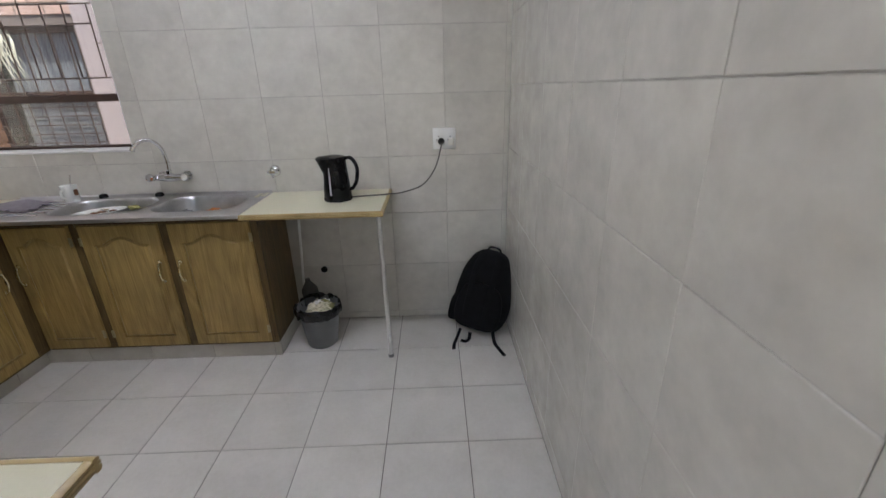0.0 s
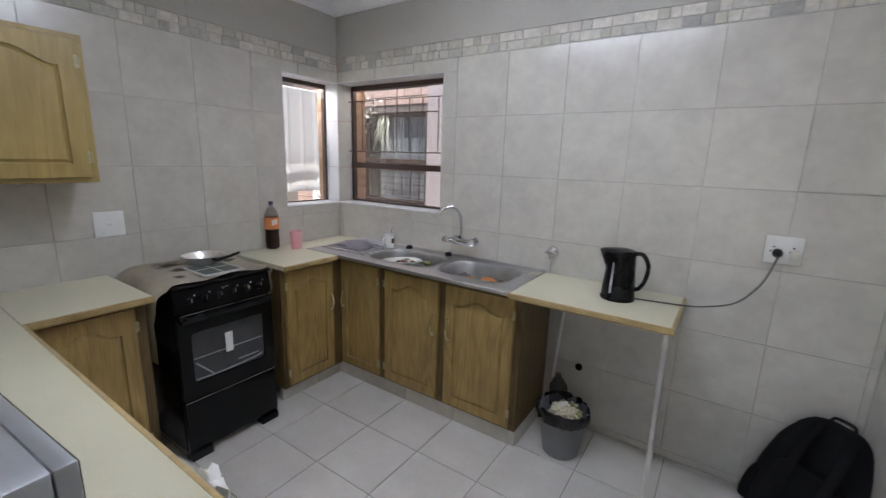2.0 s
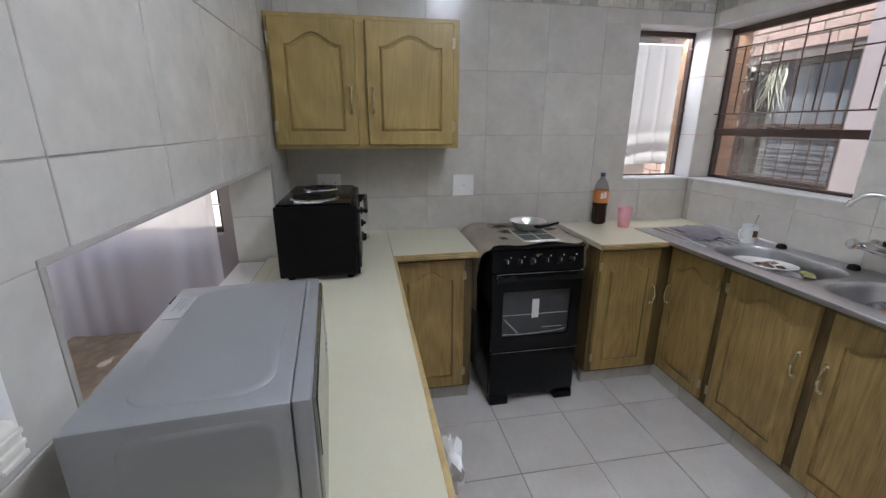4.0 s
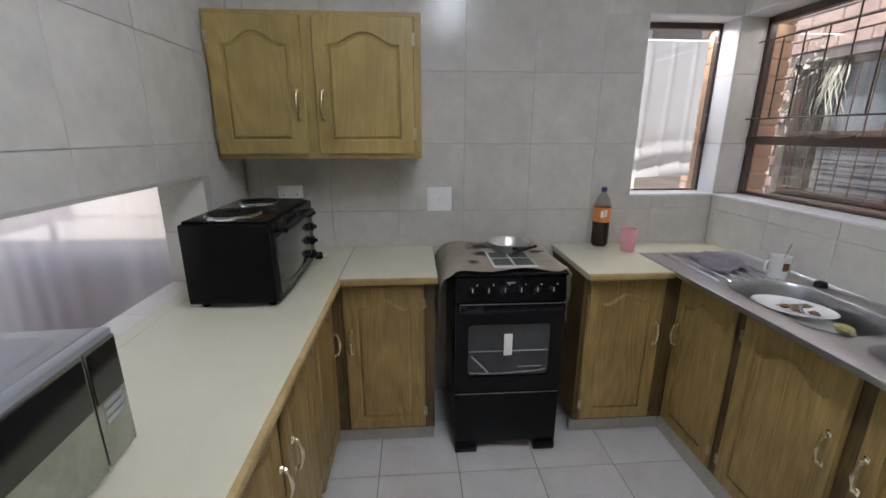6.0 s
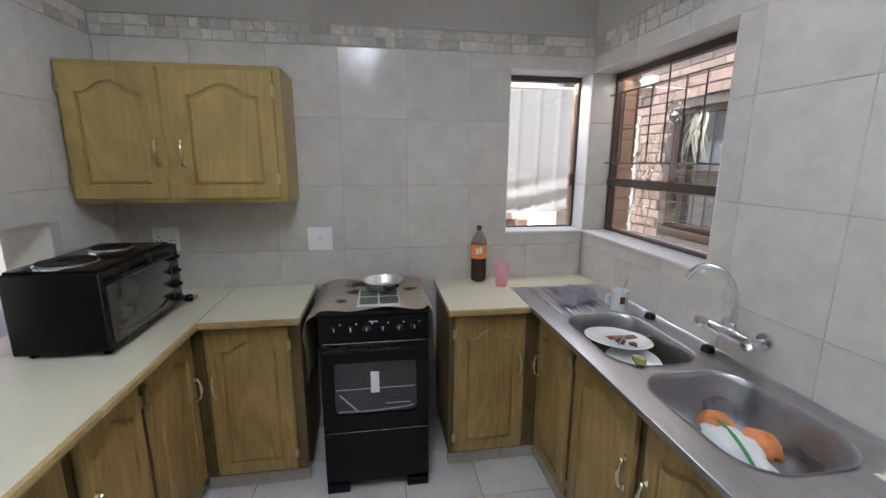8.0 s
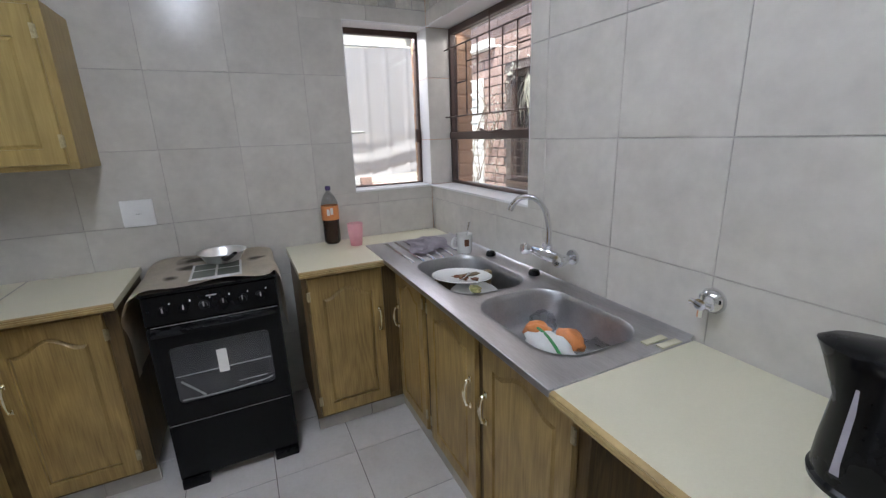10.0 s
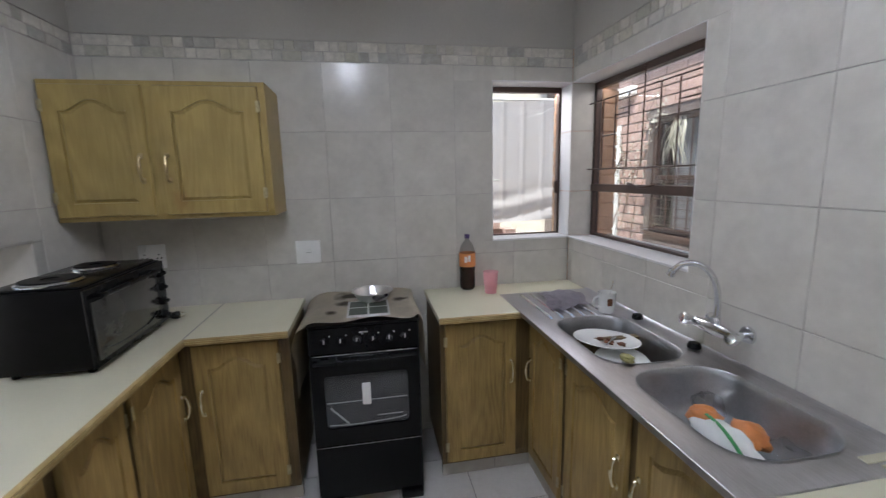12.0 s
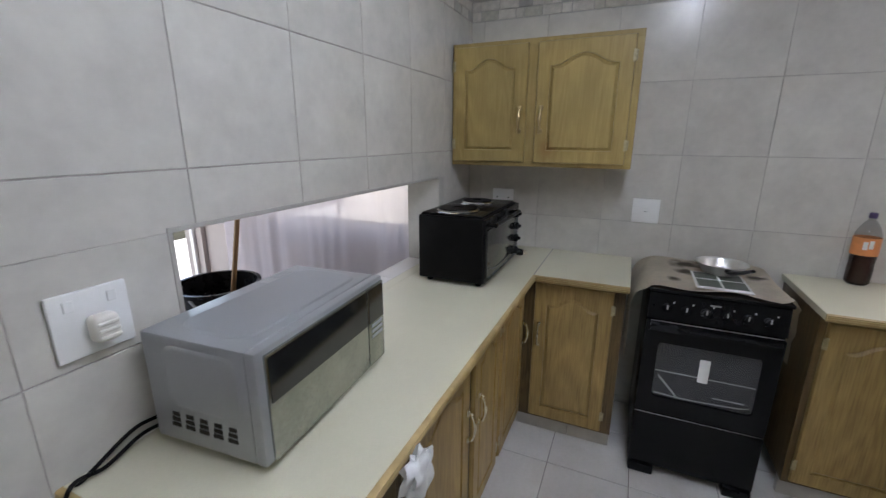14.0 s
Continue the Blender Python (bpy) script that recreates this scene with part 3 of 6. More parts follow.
for x in (-2.20, -2.08, -1.96, -1.84, -1.72, -1.60, -1.46):
    bm = bmesh.new()
    tube(bm, [(x, YBAR, 1.615), (x, YBAR, 2.0 if x != -1.84 else 2.1)], 0.0038, 8)
    part("burglar_bar", bm, FRAMEB, win_n)

# tiled reveals: sill slabs, soffits and jambs
reveal("sill", wall_w, (XO + 0.02, WY0, SILL - 0.012), (XW + 0.006, YN + 0.003, SILL))
reveal("soffit", wall_w, (FX - 0.03, WY0 - 0.008, HEAD), (XW, YN + 0.003, HEAD + 0.01))
reveal("jamb", wall_w, (FX - 0.05, WY0 - 0.008, SILL - 0.01), (XW, WY0, HEAD))
reveal("sill", wall_n, (XW, YN - 0.006, SILL - 0.012), (WX1 + 0.004, YO - 0.02, SILL))
reveal("soffit", wall_n, (XW, YN, HEAD), (WX1 + 0.008, FY + 0.03, HEAD + 0.01))
reveal("jamb", wall_n, (WX1, YN, SILL - 0.01), (WX1 + 0.008, FY + 0.05, HEAD))
zs = [SILL, 1.485, 1.845, HEAD]
for z0, z1 in zip(zs, zs[1:]):
    part("reveal_tile", box((FX - 0.03, YN - 0.002, z0 + 0.0015), (XW - 0.003, YN + 0.004, z1 - 0.0015), 0.001, 1), REVEAL, column)
    part("reveal_tile", box((XW - 0.004, YN + 0.0, z0 + 0.0015), (XW + 0.002, FY + 0.03, z1 - 0.0015), 0.001, 1), TILE, column)

# hatch lining
zs = [HZ0, 1.127, HZ1]
for z0, z1 in zip(zs, zs[1:]):
    part("jamb_tile", box((HX0 - 0.01, YB, z0 + 0.001), (HX0, YS - 0.001, z1 - 0.001), 0.001, 1), TILE, wall_s)
    part("jamb_tile", box((HX1, YB, z0 + 0.001), (HX1 + 0.006, YS - 0.001, z1 - 0.001), 0.001, 1), PLASTER, wall_s)
part("hatch_edging", box((HX0, YS - 0.004, HZ1), (HX1 + 0.012, YS + 0.003, HZ1 + 0.012), 0.001, 1), PLASTER, wall_s, "beige plaster edge round the hatch")
part("hatch_edging", box((HX1, YS - 0.004, HZ0 + 0.02), (HX1 + 0.012, YS + 0.003, HZ1), 0.001, 1), PLASTER, wall_s)
part("hatch_soffit", box((HX0, YB, HZ1), (HX1, YS - 0.001, HZ1 + 0.006)), PLASTER, wall_s)
x = HX0
while x < HX1 - 0.01:
    x1 = min(x + 0.36, HX1)
    part("ledge_tile", box((x + 0.0015, YB + 0.001, HZ0 - 0.012), (x1 - 0.0015, YS - 0.003, HZ0), 0.0015, 1), FTILE, wall_s)
    x = x1

# ---- worktops ----
def nosing(parent, a, b, out):
    """Grooved oak edge strip from a to b, proud towards out."""
    a, b, out = Vector(a), Vector(b), Vector(out)
    bm = bmesh.new()
    prof = [(0, 0.0), (0.010, -0.001), (0.014, -0.004), (0.014, -0.0075), (0.010, -0.009), (0.014, -0.0105), (0.015, -0.016), (0.010, -0.0175), (0.014, -0.019), (0.013, -0.026), (0.008, -0.030), (0, -0.030)]
    loft(bm, [[a + out * d + Vector((0, 0, h)) for d, h in prof], [b + out * d + Vector((0, 0, h)) for d, h in prof]], True, True)
    part("nosing", bm, NOSE, parent, "grooved oak edge strip")
    for h in (-0.009, -0.0175):
        m = [(0.009, h + 0.002), (0.0122, h + 0.0014), (0.0122, h - 0.0014), (0.009, h - 0.002)]
        bm = bmesh.new()
        loft(bm, [[a + out * d + Vector((0, 0, hh)) for d, hh in m], [b + out * d + Vector((0, 0, hh)) for d, hh in m]], True, True)
        part("edge_line", bm, NOSE_L, parent)


def worktop(name, rects, label):
    t = thing(name, (rects[0][0], rects[0][1], CT - 0.030), label, "worktop")
    for x0, y0, x1, y1 in rects:
        part("slab", box((x0, y0, CT - 0.030), (x1, y1, CT), 0.0015, 1), LAMINATE, t)
    return t


SF, NF, WF = 0.967, 2.510, -1.812     # front edges of the slabs, without the nosing
w = worktop("worktop", [(XW, YS, -0.162, SF)], "cream laminate worktop with oak edging under the hatch")
part("slab", box((HX0 + 0.003, 0.372, CT - 0.0165), (HX1 - 0.003, YS, CT), 0.0015, 1), LAMINATE, w)
part("joint_strip", box((HX0 + 0.003, 0.366, CT - 0.0165), (HX1 - 0.003, 0.372, CT - 0.004)), GROUT, w, "dark joint along the hatch ledge")
nosing(w, (WF + 0.002, SF, CT), (-0.148, SF, CT), (0, 1, 0)), nosing(w, (-0.162, YS, CT), (-0.162, SF, CT), (1, 0, 0))
w = worktop("worktop", [(XW, SF + 0.004, WF, 1.404)], "short cream laminate worktop beside the stove")
nosing(w, (WF, SF, CT), (WF, 1.404, CT), (1, 0, 0))
part("joint_strip", box((XW, SF, CT - 0.02), (WF, SF + 0.004, CT + 0.0006)), GROUT, w, "dark joint between worktops")
w = worktop("worktop", [(XW, 2.093, WF, NF - 0.012), (XW, NF - 0.012, -2.126, YN)], "cream laminate worktop between stove and sink")
nosing(w, (WF, 2.093, CT), (WF, NF - 0.014, CT), (1, 0, 0))
table = worktop("fold_table", [(-0.556, NF, 0.178, YN - 0.002)], "cream laminate table flap on a thin steel leg")
nosing(table, (-0.556, NF, CT), (0.192, NF, CT), (0, -1, 0)), nosing(table, (0.178, NF, CT), (0.178, YN - 0.002, CT), (1, 0, 0))
bm = bmesh.new()
tube(bm, [(0.160, 2.545, CT - 0.036), (0.168, 2.545, 0.004)], 0.0125, 14)
part("leg", bm, ALU, table, "thin steel leg")
bm = bmesh.new()
lathe(bm, [(0, 0), (0.017, 0), (0.017, 0.012), (0.013, 0.018), (0, 0.018)], (0.168, 2.545, 0), 16)
part("foot", bm, GREYBIN, table)
bm = bmesh.new()
tube(bm, [(-0.375, 2.90, CT - 0.04), (-0.435, 2.96, 0.30)], 0.008, 10)
part("brace", bm, WHITE, table, "white folding brace")
part("bracket", box((-0.41, 2.86, CT - 0.06), (-0.34, 2.94, CT - 0.030), 0.004), WHITE, table)

# ---- cupboards ----
def arch_loop(u0, u1, v0, v1, rise, w, n=14):
    pts = [(u0, v0), (u1, v0)]
    for k in range(n + 1):
        s = k / n
        q = min(1.0, max(0.0, (s - 0.12) / 0.76))
        pts.append((u1 + (u0 - u1) * s, v1 - rise + rise * math.sin(math.pi * q) ** 1.3))
    return [Vector((u, v, w)) for u, v in pts]


def door(parent, m, wd, ht, handle_u, hinge_u, material, handle_v, gap=0.0):
    """A cathedral-panel door: m takes (across, up, out) to the world."""
    t = 0.018
    bm = bmesh.new()
    B(bm, (0, 0, 0), (wd, ht, t - 0.0105))
    fr = 0.062 if wd > 0.36 else 0.055
    outer = [Vector((0.004, 0.004, t)), Vector((wd - 0.004, 0.004, t)), Vector((wd - 0.004, ht - 0.004, t)), Vector((0.004, ht - 0.004, t))]
    rise = 0.05
    inner = arch_loop(fr, wd - fr, fr, ht - fr, rise, t)
    loops = holed(bm, outer, [inner])
    low = [bm.verts.new(p) for p in (Vector((0, 0, t - 0.0105)), Vector((wd, 0, t - 0.0105)), Vector((wd, ht, t - 0.0105)), Vector((0, ht, t - 0.0105)))]
    for k in range(4):
        bm.faces.new((low[k], low[(k + 1) % 4], loops[0][(k + 1) % 4], loops[0][k]))
    n = len(inner)
    rings = [loops[1]]
    for d, w in ((0.0012, t - 0.010), (0.0055, t - 0.010), (0.017, t - 0.0005)):
        rings.append([bm.verts.new(p) for p in arch_loop(fr + d, wd - fr - d, fr + d, ht - fr - d, rise * 0.96, w)])
    for a, b in zip(rings, rings[1:]):
        for k in range(n):
            bm.faces.new((a[k], a[(k + 1) % n], b[(k + 1) % n], b[k]))
    bm.faces.new(rings[-1])
    bmesh.ops.transform(bm, matrix=m, verts=bm.verts)
    d = part("door", bm, material, parent, angle=25)
    # bow handle with a backplate knuckle at each end
    bm = bmesh.new()
    h0, h1 = handle_v - 0.055, handle_v + 0.055
    tube(bm, curve_pts([(handle_u, h0, t + 0.004), (handle_u, h0 + 0.012, t + 0.022), (handle_u, handle_v, t + 0.030), (handle_u, h1 - 0.012, t + 0.022), (handle_u, h1, t + 0.004)], 5), [0.0085, 0.0090, 0.0062, 0.0082, 0.0086, 0.0060, 0.0056, 0.0060, 0.0072, 0.0082, 0.0086, 0.0082, 0.0072, 0.0060, 0.0056, 0.0060, 0.0086, 0.0082, 0.0062, 0.0090, 0.0085], 8)
    for h in (h0, h1):
        B(bm, (handle_u - 0.010, h - 0.012, t), (handle_u + 0.010, h + 0.012, t + 0.009), 0.004, 2)
    bmesh.ops.transform(bm, matrix=m, verts=bm.verts)
    part("handle", bm, AGED if material == OAK_UP else BRASS, d, "tarnished brass bow handle" if material == OAK_UP else "pale brass bow handle")
    for v in (0.09, ht - 0.09):
        bm = bmesh.new()
        B(bm, (hinge_u - 0.006, v - 0.026, t - 0.004), (hinge_u + 0.006, v + 0.026, t + 0.0015), 0.001, 1)
        tube(bm, [(hinge_u + (0.009 if hinge_u > wd / 2 else -0.009), v - 0.022, t), (hinge_u + (0.009 if hinge_u > wd / 2 else -0.009), v + 0.022, t)], 0.004, 8)
        bmesh.ops.transform(bm, matrix=m, verts=bm.verts)
        part("hinge", bm, HINGE, d, "small brass hinge")
    return d


def face_matrix(axis, plane, start, z0):
    """Across, up and out of a cupboard front: 'N' faces south, 'S' faces north, 'W' faces east."""
    if axis == "W":
        return Matrix(((0, 0, 1, plane), (1, 0, 0, start), (0, 1, 0, z0), (0, 0, 0, 1)))
    if axis == "N":
        return Matrix(((1, 0, 0, start), (0, 0, -1, plane), (0, 1, 0, z0), (0, 0, 0, 1)))
    return Matrix(((-1, 0, 0, start), (0, 0, 1, plane), (0, 1, 0, z0), (0, 0, 0, 1)))


def cupboard(name, label, axis, plane, back, span, doors, z0=0.095, z1=CT - 0.032, wood=None, side=None, group="fitted kitchen cupboards", top=True):
    """doors: (from, to, handle side, hinge side) along the wall; sides 0 is the low end, 1 the high end."""
    lo, hi = span
    at = ((plane + back) / 2, (lo + hi) / 2, z0) if axis == "W" else ((lo + hi) / 2, (plane + back) / 2, z0)
    c = thing(name, at, label, "cupboard", group)
    s = 1 if plane > back else -1
    def slab(nm, a0, a1, d0, d1, y0, y1, mt, bev=0.001):
        d0, d1 = min(d0, d1), max(d0, d1)
        part(nm, box((d0, a0, y0), (d1, a1, y1), bev, 1) if axis == "W" else box((a0, d0, y0), (a1, d1, y1), bev, 1), mt, c)
    p2 = plane - s * 0.018
    frame_m = wood or OAK_SHADED
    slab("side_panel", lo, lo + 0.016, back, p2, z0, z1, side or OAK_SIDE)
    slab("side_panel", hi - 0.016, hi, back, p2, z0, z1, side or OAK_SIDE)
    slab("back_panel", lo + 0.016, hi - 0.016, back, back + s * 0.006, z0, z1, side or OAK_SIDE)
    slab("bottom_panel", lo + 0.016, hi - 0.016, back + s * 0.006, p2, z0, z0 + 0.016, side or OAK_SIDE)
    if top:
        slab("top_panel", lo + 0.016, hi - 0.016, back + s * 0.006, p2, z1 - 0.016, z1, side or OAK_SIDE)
    edges = [lo] + [v for d in doors for v in d[:2]] + [hi]
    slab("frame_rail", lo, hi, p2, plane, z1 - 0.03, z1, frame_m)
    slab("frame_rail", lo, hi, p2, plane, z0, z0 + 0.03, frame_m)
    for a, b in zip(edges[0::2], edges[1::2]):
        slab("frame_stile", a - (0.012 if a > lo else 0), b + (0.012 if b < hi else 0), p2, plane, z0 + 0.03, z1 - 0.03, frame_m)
    v0, v1 = z0 + 0.02, z1 - 0.02
    for a, b, hs, gs in doors:
        wd = b - a
        flip = axis == "S"
        m = face_matrix(axis, plane + s * 0.0045, b if flip else a, v0)
        hu = 0.03 if (hs == 0) != flip else wd - 0.03
        gu = 0.004 if (gs == 0) != flip else wd - 0.004
        door(c, m, wd, v1 - v0, hu, gu, wood or OAK, (0.64 if z0 < 0.5 else 0.37) * (v1 - v0))
    return c


cupboard("base_cupboard", "oak base cupboard with one arched panel door by the stove", "W", -1.878, XW + 0.004, (0.90, 1.392), [(0.972, 1.345, 0, 1)])
cupboard("base_cupboard", "oak base cupboard with one arched panel door by the sink corner", "W", -1.878, XW + 0.004, (2.105, 2.592), [(2.128, 2.50, 1, 0)])
cupboard("base_cupboard", "narrow oak corner cupboard under the sink", "N", 2.592, YN - 0.003, (-1.874, -1.482), [(-1.86, -1.508, 0, 1)], top=False)
cupboard("base_cupboard", "two-door oak cupboard under the steel sink", "N", 2.592, YN - 0.003, (-1.48, -0.507), [(-1.455, -1.032, 1, 0), (-0.982, -0.543, 0, 1)], top=False)
cupboard("base_cupboard", "oak corner cupboard under the serving hatch", "S", 0.90, YS + 0.003, (-1.874, -1.452), [(-1.86, -1.475, 0, 1)])
cupboard("base_cupboard", "two-door oak cupboard under the long worktop", "S", 0.90, YS + 0.003, (-1.450, -0.62), [(-1.43, -1.118, 1, 0), (-1.062, -0.645, 0, 1)])
cupboard("wall_cupboard", "golden oak wall cupboard with two arched doors", "W", -2.060, XW + 0.002, (0.43, 1.345), [(0.445, 0.835, 1, 0), (0.882, 1.315, 0, 1)], 1.425, 2.036, OAK_UP, OAK_UP, "wall cupboards")
bm = bmesh.new()
B(bm, (-0.225, 0.87, 0.0), (-0.180, 0.92, CT - 0.030), 0.004)
solid("worktop_post", bm, OAK_SIDE, "dark oak post holding up the worktop end", "post")

# tiled plinths under the cupboards
def plinth(axis, plane, depth, cuts, label):
    p = None
    for a, b in zip(cuts, cuts[1:]):
        d0, d1 = sorted((plane, plane + depth))
        bm = box((d0, a + 0.0012, 0), (d1, b - 0.0012, 0.093), 0.0015, 1) if axis == "W" else box((a + 0.0012, d0, 0), (b - 0.0012, d1, 0.093), 0.0015, 1)
        if p is None:
            c = (cuts[0] + cuts[-1]) / 2
            p = thing("plinth", (plane, c, 0) if axis == "W" else (c, plane, 0), label, "plinth")
        part("plinth_tile", bm, TILE, p)
    return p


plinth("N", 2.598, 0.03, [-1.95, -1.66, -1.29, -0.915, -0.545, -0.503], "tiled plinth under the sink cupboards")
part("side_tile", box((-0.533, 2.630, 0), (-0.503, YN - 0.01, 0.093), 0.0015, 1), TILE, plinth("W", -1.915, -0.03, [2.11, 2.40, 2.596], "tiled plinth under the corner cupboard"))
plinth("W", -1.915, -0.03, [0.90, 1.18, 1.39], "tiled plinth beside the stove")
plinth("S", 0.875, -0.03, [-1.91, -1.62, -1.26, -0.90, -0.62], "tiled plinth under the long worktop")

# ---- sink ----
SX0, SX1, SY0, SY1, SZ = -2.115, -0.557, 2.498, YN - 0.004, CT + 0.006
sink = thing("sink", (-1.3, 2.76, CT - 0.03), "double-bowl stainless steel sink with drainer, wet and scratched", "sink")
bm = bmesh.new()
bowls = [(-1.66, 2.582, -1.155, 2.922), (-1.105, 2.588, -0.635, 2.942)]
outer = [Vector((SX0, SY0, SZ)), Vector((SX1, SY0, SZ)), Vector((SX1, SY1 - 0.012, SZ)), Vector((SX0, SY1 - 0.012, SZ))]
loops = holed(bm, outer, [rrect(*b, 0.115, SZ, 7) for b in bowls])
fl = loops[0]
rim = [fl]
for out_, dz in ((0.0018, -0.0008), (0.0026, -0.003), (0.0026, -0.022)):
    rim.append([bm.verts.new(v.co + Vector((out_ if v.co.x > -1.3 else -out_, -out_ if v.co.y < 2.7 else 0, dz))) for v in fl])
back = [bm.verts.new(p) for p in (Vector((SX1, SY1, SZ + 0.009)), Vector((SX0, SY1, SZ + 0.009)))]
for a, b in zip(rim, rim[1:]):
    for k in (0, 1, 3):
        bm.faces.new((a[k], a[(k + 1) % 4], b[(k + 1) % 4], b[k]))
bm.faces.new((fl[2], fl[3], back[1], back[0]))
part("sink_top", bm, STEEL, sink, angle=60)
for b, lp in zip(bowls, (0, 1)):
    bm = bmesh.new()
    prof = [(-0.004, 0.0025, 0.119), (0.0, 0.0028, 0.115), (0.003, 0.0, 0.112), (0.008, -0.02, 0.108), (0.018, -0.12, 0.10), (0.032, -0.148, 0.09), (0.07, -0.157, 0.06), (0.13, -0.160, 0.025)]
    loft(bm, [rrect(b[0] + d, b[1] + d, b[2] - d, b[3] - d, r, SZ + z, 7) for d, z, r in prof], False, True)
    part("bowl", bm, BOWL, sink, "dull worn steel bowl", angle=50)
for k in range(6):
    y = 2.60 + k * 0.055
    bm = bmesh.new()
    tube(bm, [(-2.08, y, SZ - 0.001), (-2.06, y, SZ + 0.003), (-1.69, y, SZ + 0.003), (-1.66, y, SZ - 0.001)], 0.008, 10, flat=0.6)
    part("drainer_rib", bm, CHROME, sink)
for x in (-1.578, -1.236):
    bm = bmesh.new()
    lathe(bm, [(0, 0), (0.024, 0), (0.025, 0.008), (0.02, 0.02), (0.010, 0.024), (0, 0.024)], (x, 2.978, SZ), 20)
    solid("sink_plug", bm, BLACKPL, "black rubber sink plug on the sink's rear edge", "plug", "sink plugs")

# wall mixer tap with a swan neck
tap = thing("tap", (-1.13, YN - 0.06, 1.03), "chrome wall-mounted mixer tap with swan neck spout", "tap")
yt, zt = YN - 0.062, 1.045
bm = bmesh.new()
tube(bm, [(-1.215, yt, zt), (-1.175, yt, zt), (-1.13, yt, zt), (-1.085, yt, zt), (-1.045, yt, zt)], [0.018, 0.021, 0.026, 0.021, 0.018], 16)
for x in (-1.205, -1.055):
    lathe(bm, [(0.011, 0), (0.011, 0.05), (0.028, 0.052), (0.030, 0.06), (0.03, 0.061), (0, 0.061)], (x, yt, zt), 18, axis=(0, 1, 0))
part("body", bm, CHROME, tap)
for x in (-1.225, -1.03):
    bm = bmesh.new()
    lathe(bm, [(0, 0.0), (0.017, 0.0), (0.014, 0.012), (0.022, 0.015), (0.025, 0.032), (0.020, 0.042), (0, 0.044)], (x, yt - 0.008, zt), 8, axis=(0.2 if x > -1.1 else -0.2, -1, 0.25))
    part("knob", bm, CHROME, tap)
bm = bmesh.new()
tube(bm, curve_pts([(-1.13, yt, zt + 0.01), (-1.125, yt - 0.002, zt + 0.10), (-1.13, yt - 0.02, zt + 0.18), (-1.160, yt - 0.05, zt + 0.225), (-1.205, yt - 0.08, zt + 0.222), (-1.238, yt - 0.095, zt + 0.190)], 7), 0.0105, 12)
lathe(bm, [(0.0, 0), (0.013, 0), (0.013, 0.022), (0.009, 0.026)], (-1.245, yt - 0.098, zt + 0.172), 14, axis=(0.35, 0.2, 0.9))
part("spout", bm, CHROME, tap)
bm = bmesh.new()
lathe(bm, [(0, 0), (0.017, 0), (0.017, 0.03), (0.012, 0.034), (0, 0.034)], (-1.13, yt, zt + 0.012), 6)
part("nut", bm, CHROME, tap)
valve = thing("stop_valve", (-0.518, YN, 1.03), "round chrome stop valve on the wall", "valve")
bm = bmesh.new()
lathe(bm, [(0, 0.002), (0.035, 0.002), (0.035, 0.008), (0.028, 0.020), (0.018, 0.026), (0.016, 0.045), (0, 0.045)], (-0.518, YN, 1.058), 26, axis=(0, -1, 0))
part("rose", bm, CHROME, valve)
bm = bmesh.new()
tube(bm, [(-0.548, YN - 0.055, 1.058), (-0.488, YN - 0.055, 1.058)], 0.008, 10)
tube(bm, [(-0.518, YN - 0.055, 1.088), (-0.518, YN - 0.055, 1.023)], 0.008, 10)
lathe(bm, [(0, 0), (0.018, 0), (0.016, 0.02), (0, 0.022)], (-0.518, YN - 0.043, 1.058), 16, axis=(0, -1, 0))
part("handle", bm, CHROME, valve)

# ---- stove ----
sx, y0, y1 = -1.80, 1.482, 1.995
stove = thing("stove", (-2.06, (y0 + y1) / 2, 0), "black freestanding electric stove covered with cardboard", "stove")
part("body", box((-2.33, y0, 0.045), (sx - 0.03, y1, 0.925), 0.006), BLACK, stove)
part("hob", box((-2.33, y0 - 0.004, 0.922), (sx - 0.004, y1 + 0.004, 0.936), 0.005), BLACK, stove)
bm = bmesh.new()
loft(bm, [[Vector((sx - 0.03, y, 0.80)), Vector((sx - 0.002, y, 0.80)), Vector((sx - 0.016, y, 0.915)), Vector((sx - 0.03, y, 0.92))] for y in (y0 + 0.003, y1 - 0.003)], True, True)
cp = part("control_panel", bm, BLACK, stove)
for k in range(6):
    yk = y0 + 0.075 + k * 0.0735
    bm = bmesh.new()
    lathe(bm, [(0, 0), (0.021, 0), (0.020, 0.006), (0.015, 0.010), (0.014, 0.022), (0, 0.024)], (sx - 0.010, yk, 0.853), 18, axis=(1, 0, 0.12))
    kn = part("knob", bm, BLACKPL, cp)
    part("pointer", box((sx + 0.013, yk - 0.0025, 0.855), (sx + 0.016, yk + 0.0025, 0.875)), CHROME, kn, "bright pointer bar")
    part("marking", box((sx - 0.0105, yk + 0.022, 0.878), (sx - 0.0085, yk + 0.027, 0.884)), PAPERW, cp)
part("badge", box((sx - 0.0135, 1.715, 0.887), (sx - 0.0105, 1.755, 0.893)), CHROME, cp)
# oven door with a window
dz0, dz1 = 0.335, 0.790
bm = bmesh.new()
def vloop(x, a0, b0, a1, b1, r):
    return [Vector((x, p.x, p.y)) for p in rrect(a0, b0, a1, b1, r, 0, 4)]
wa = (y0 + 0.062, dz0 + 0.085, y1 - 0.062, dz1 - 0.10)
lo_ = holed(bm, vloop(sx, y0 + 0.003, dz0, y1 - 0.003, dz1, 0.012), [vloop(sx, *wa, 0.02)], (1, 2))
n_ = len(lo_[0])
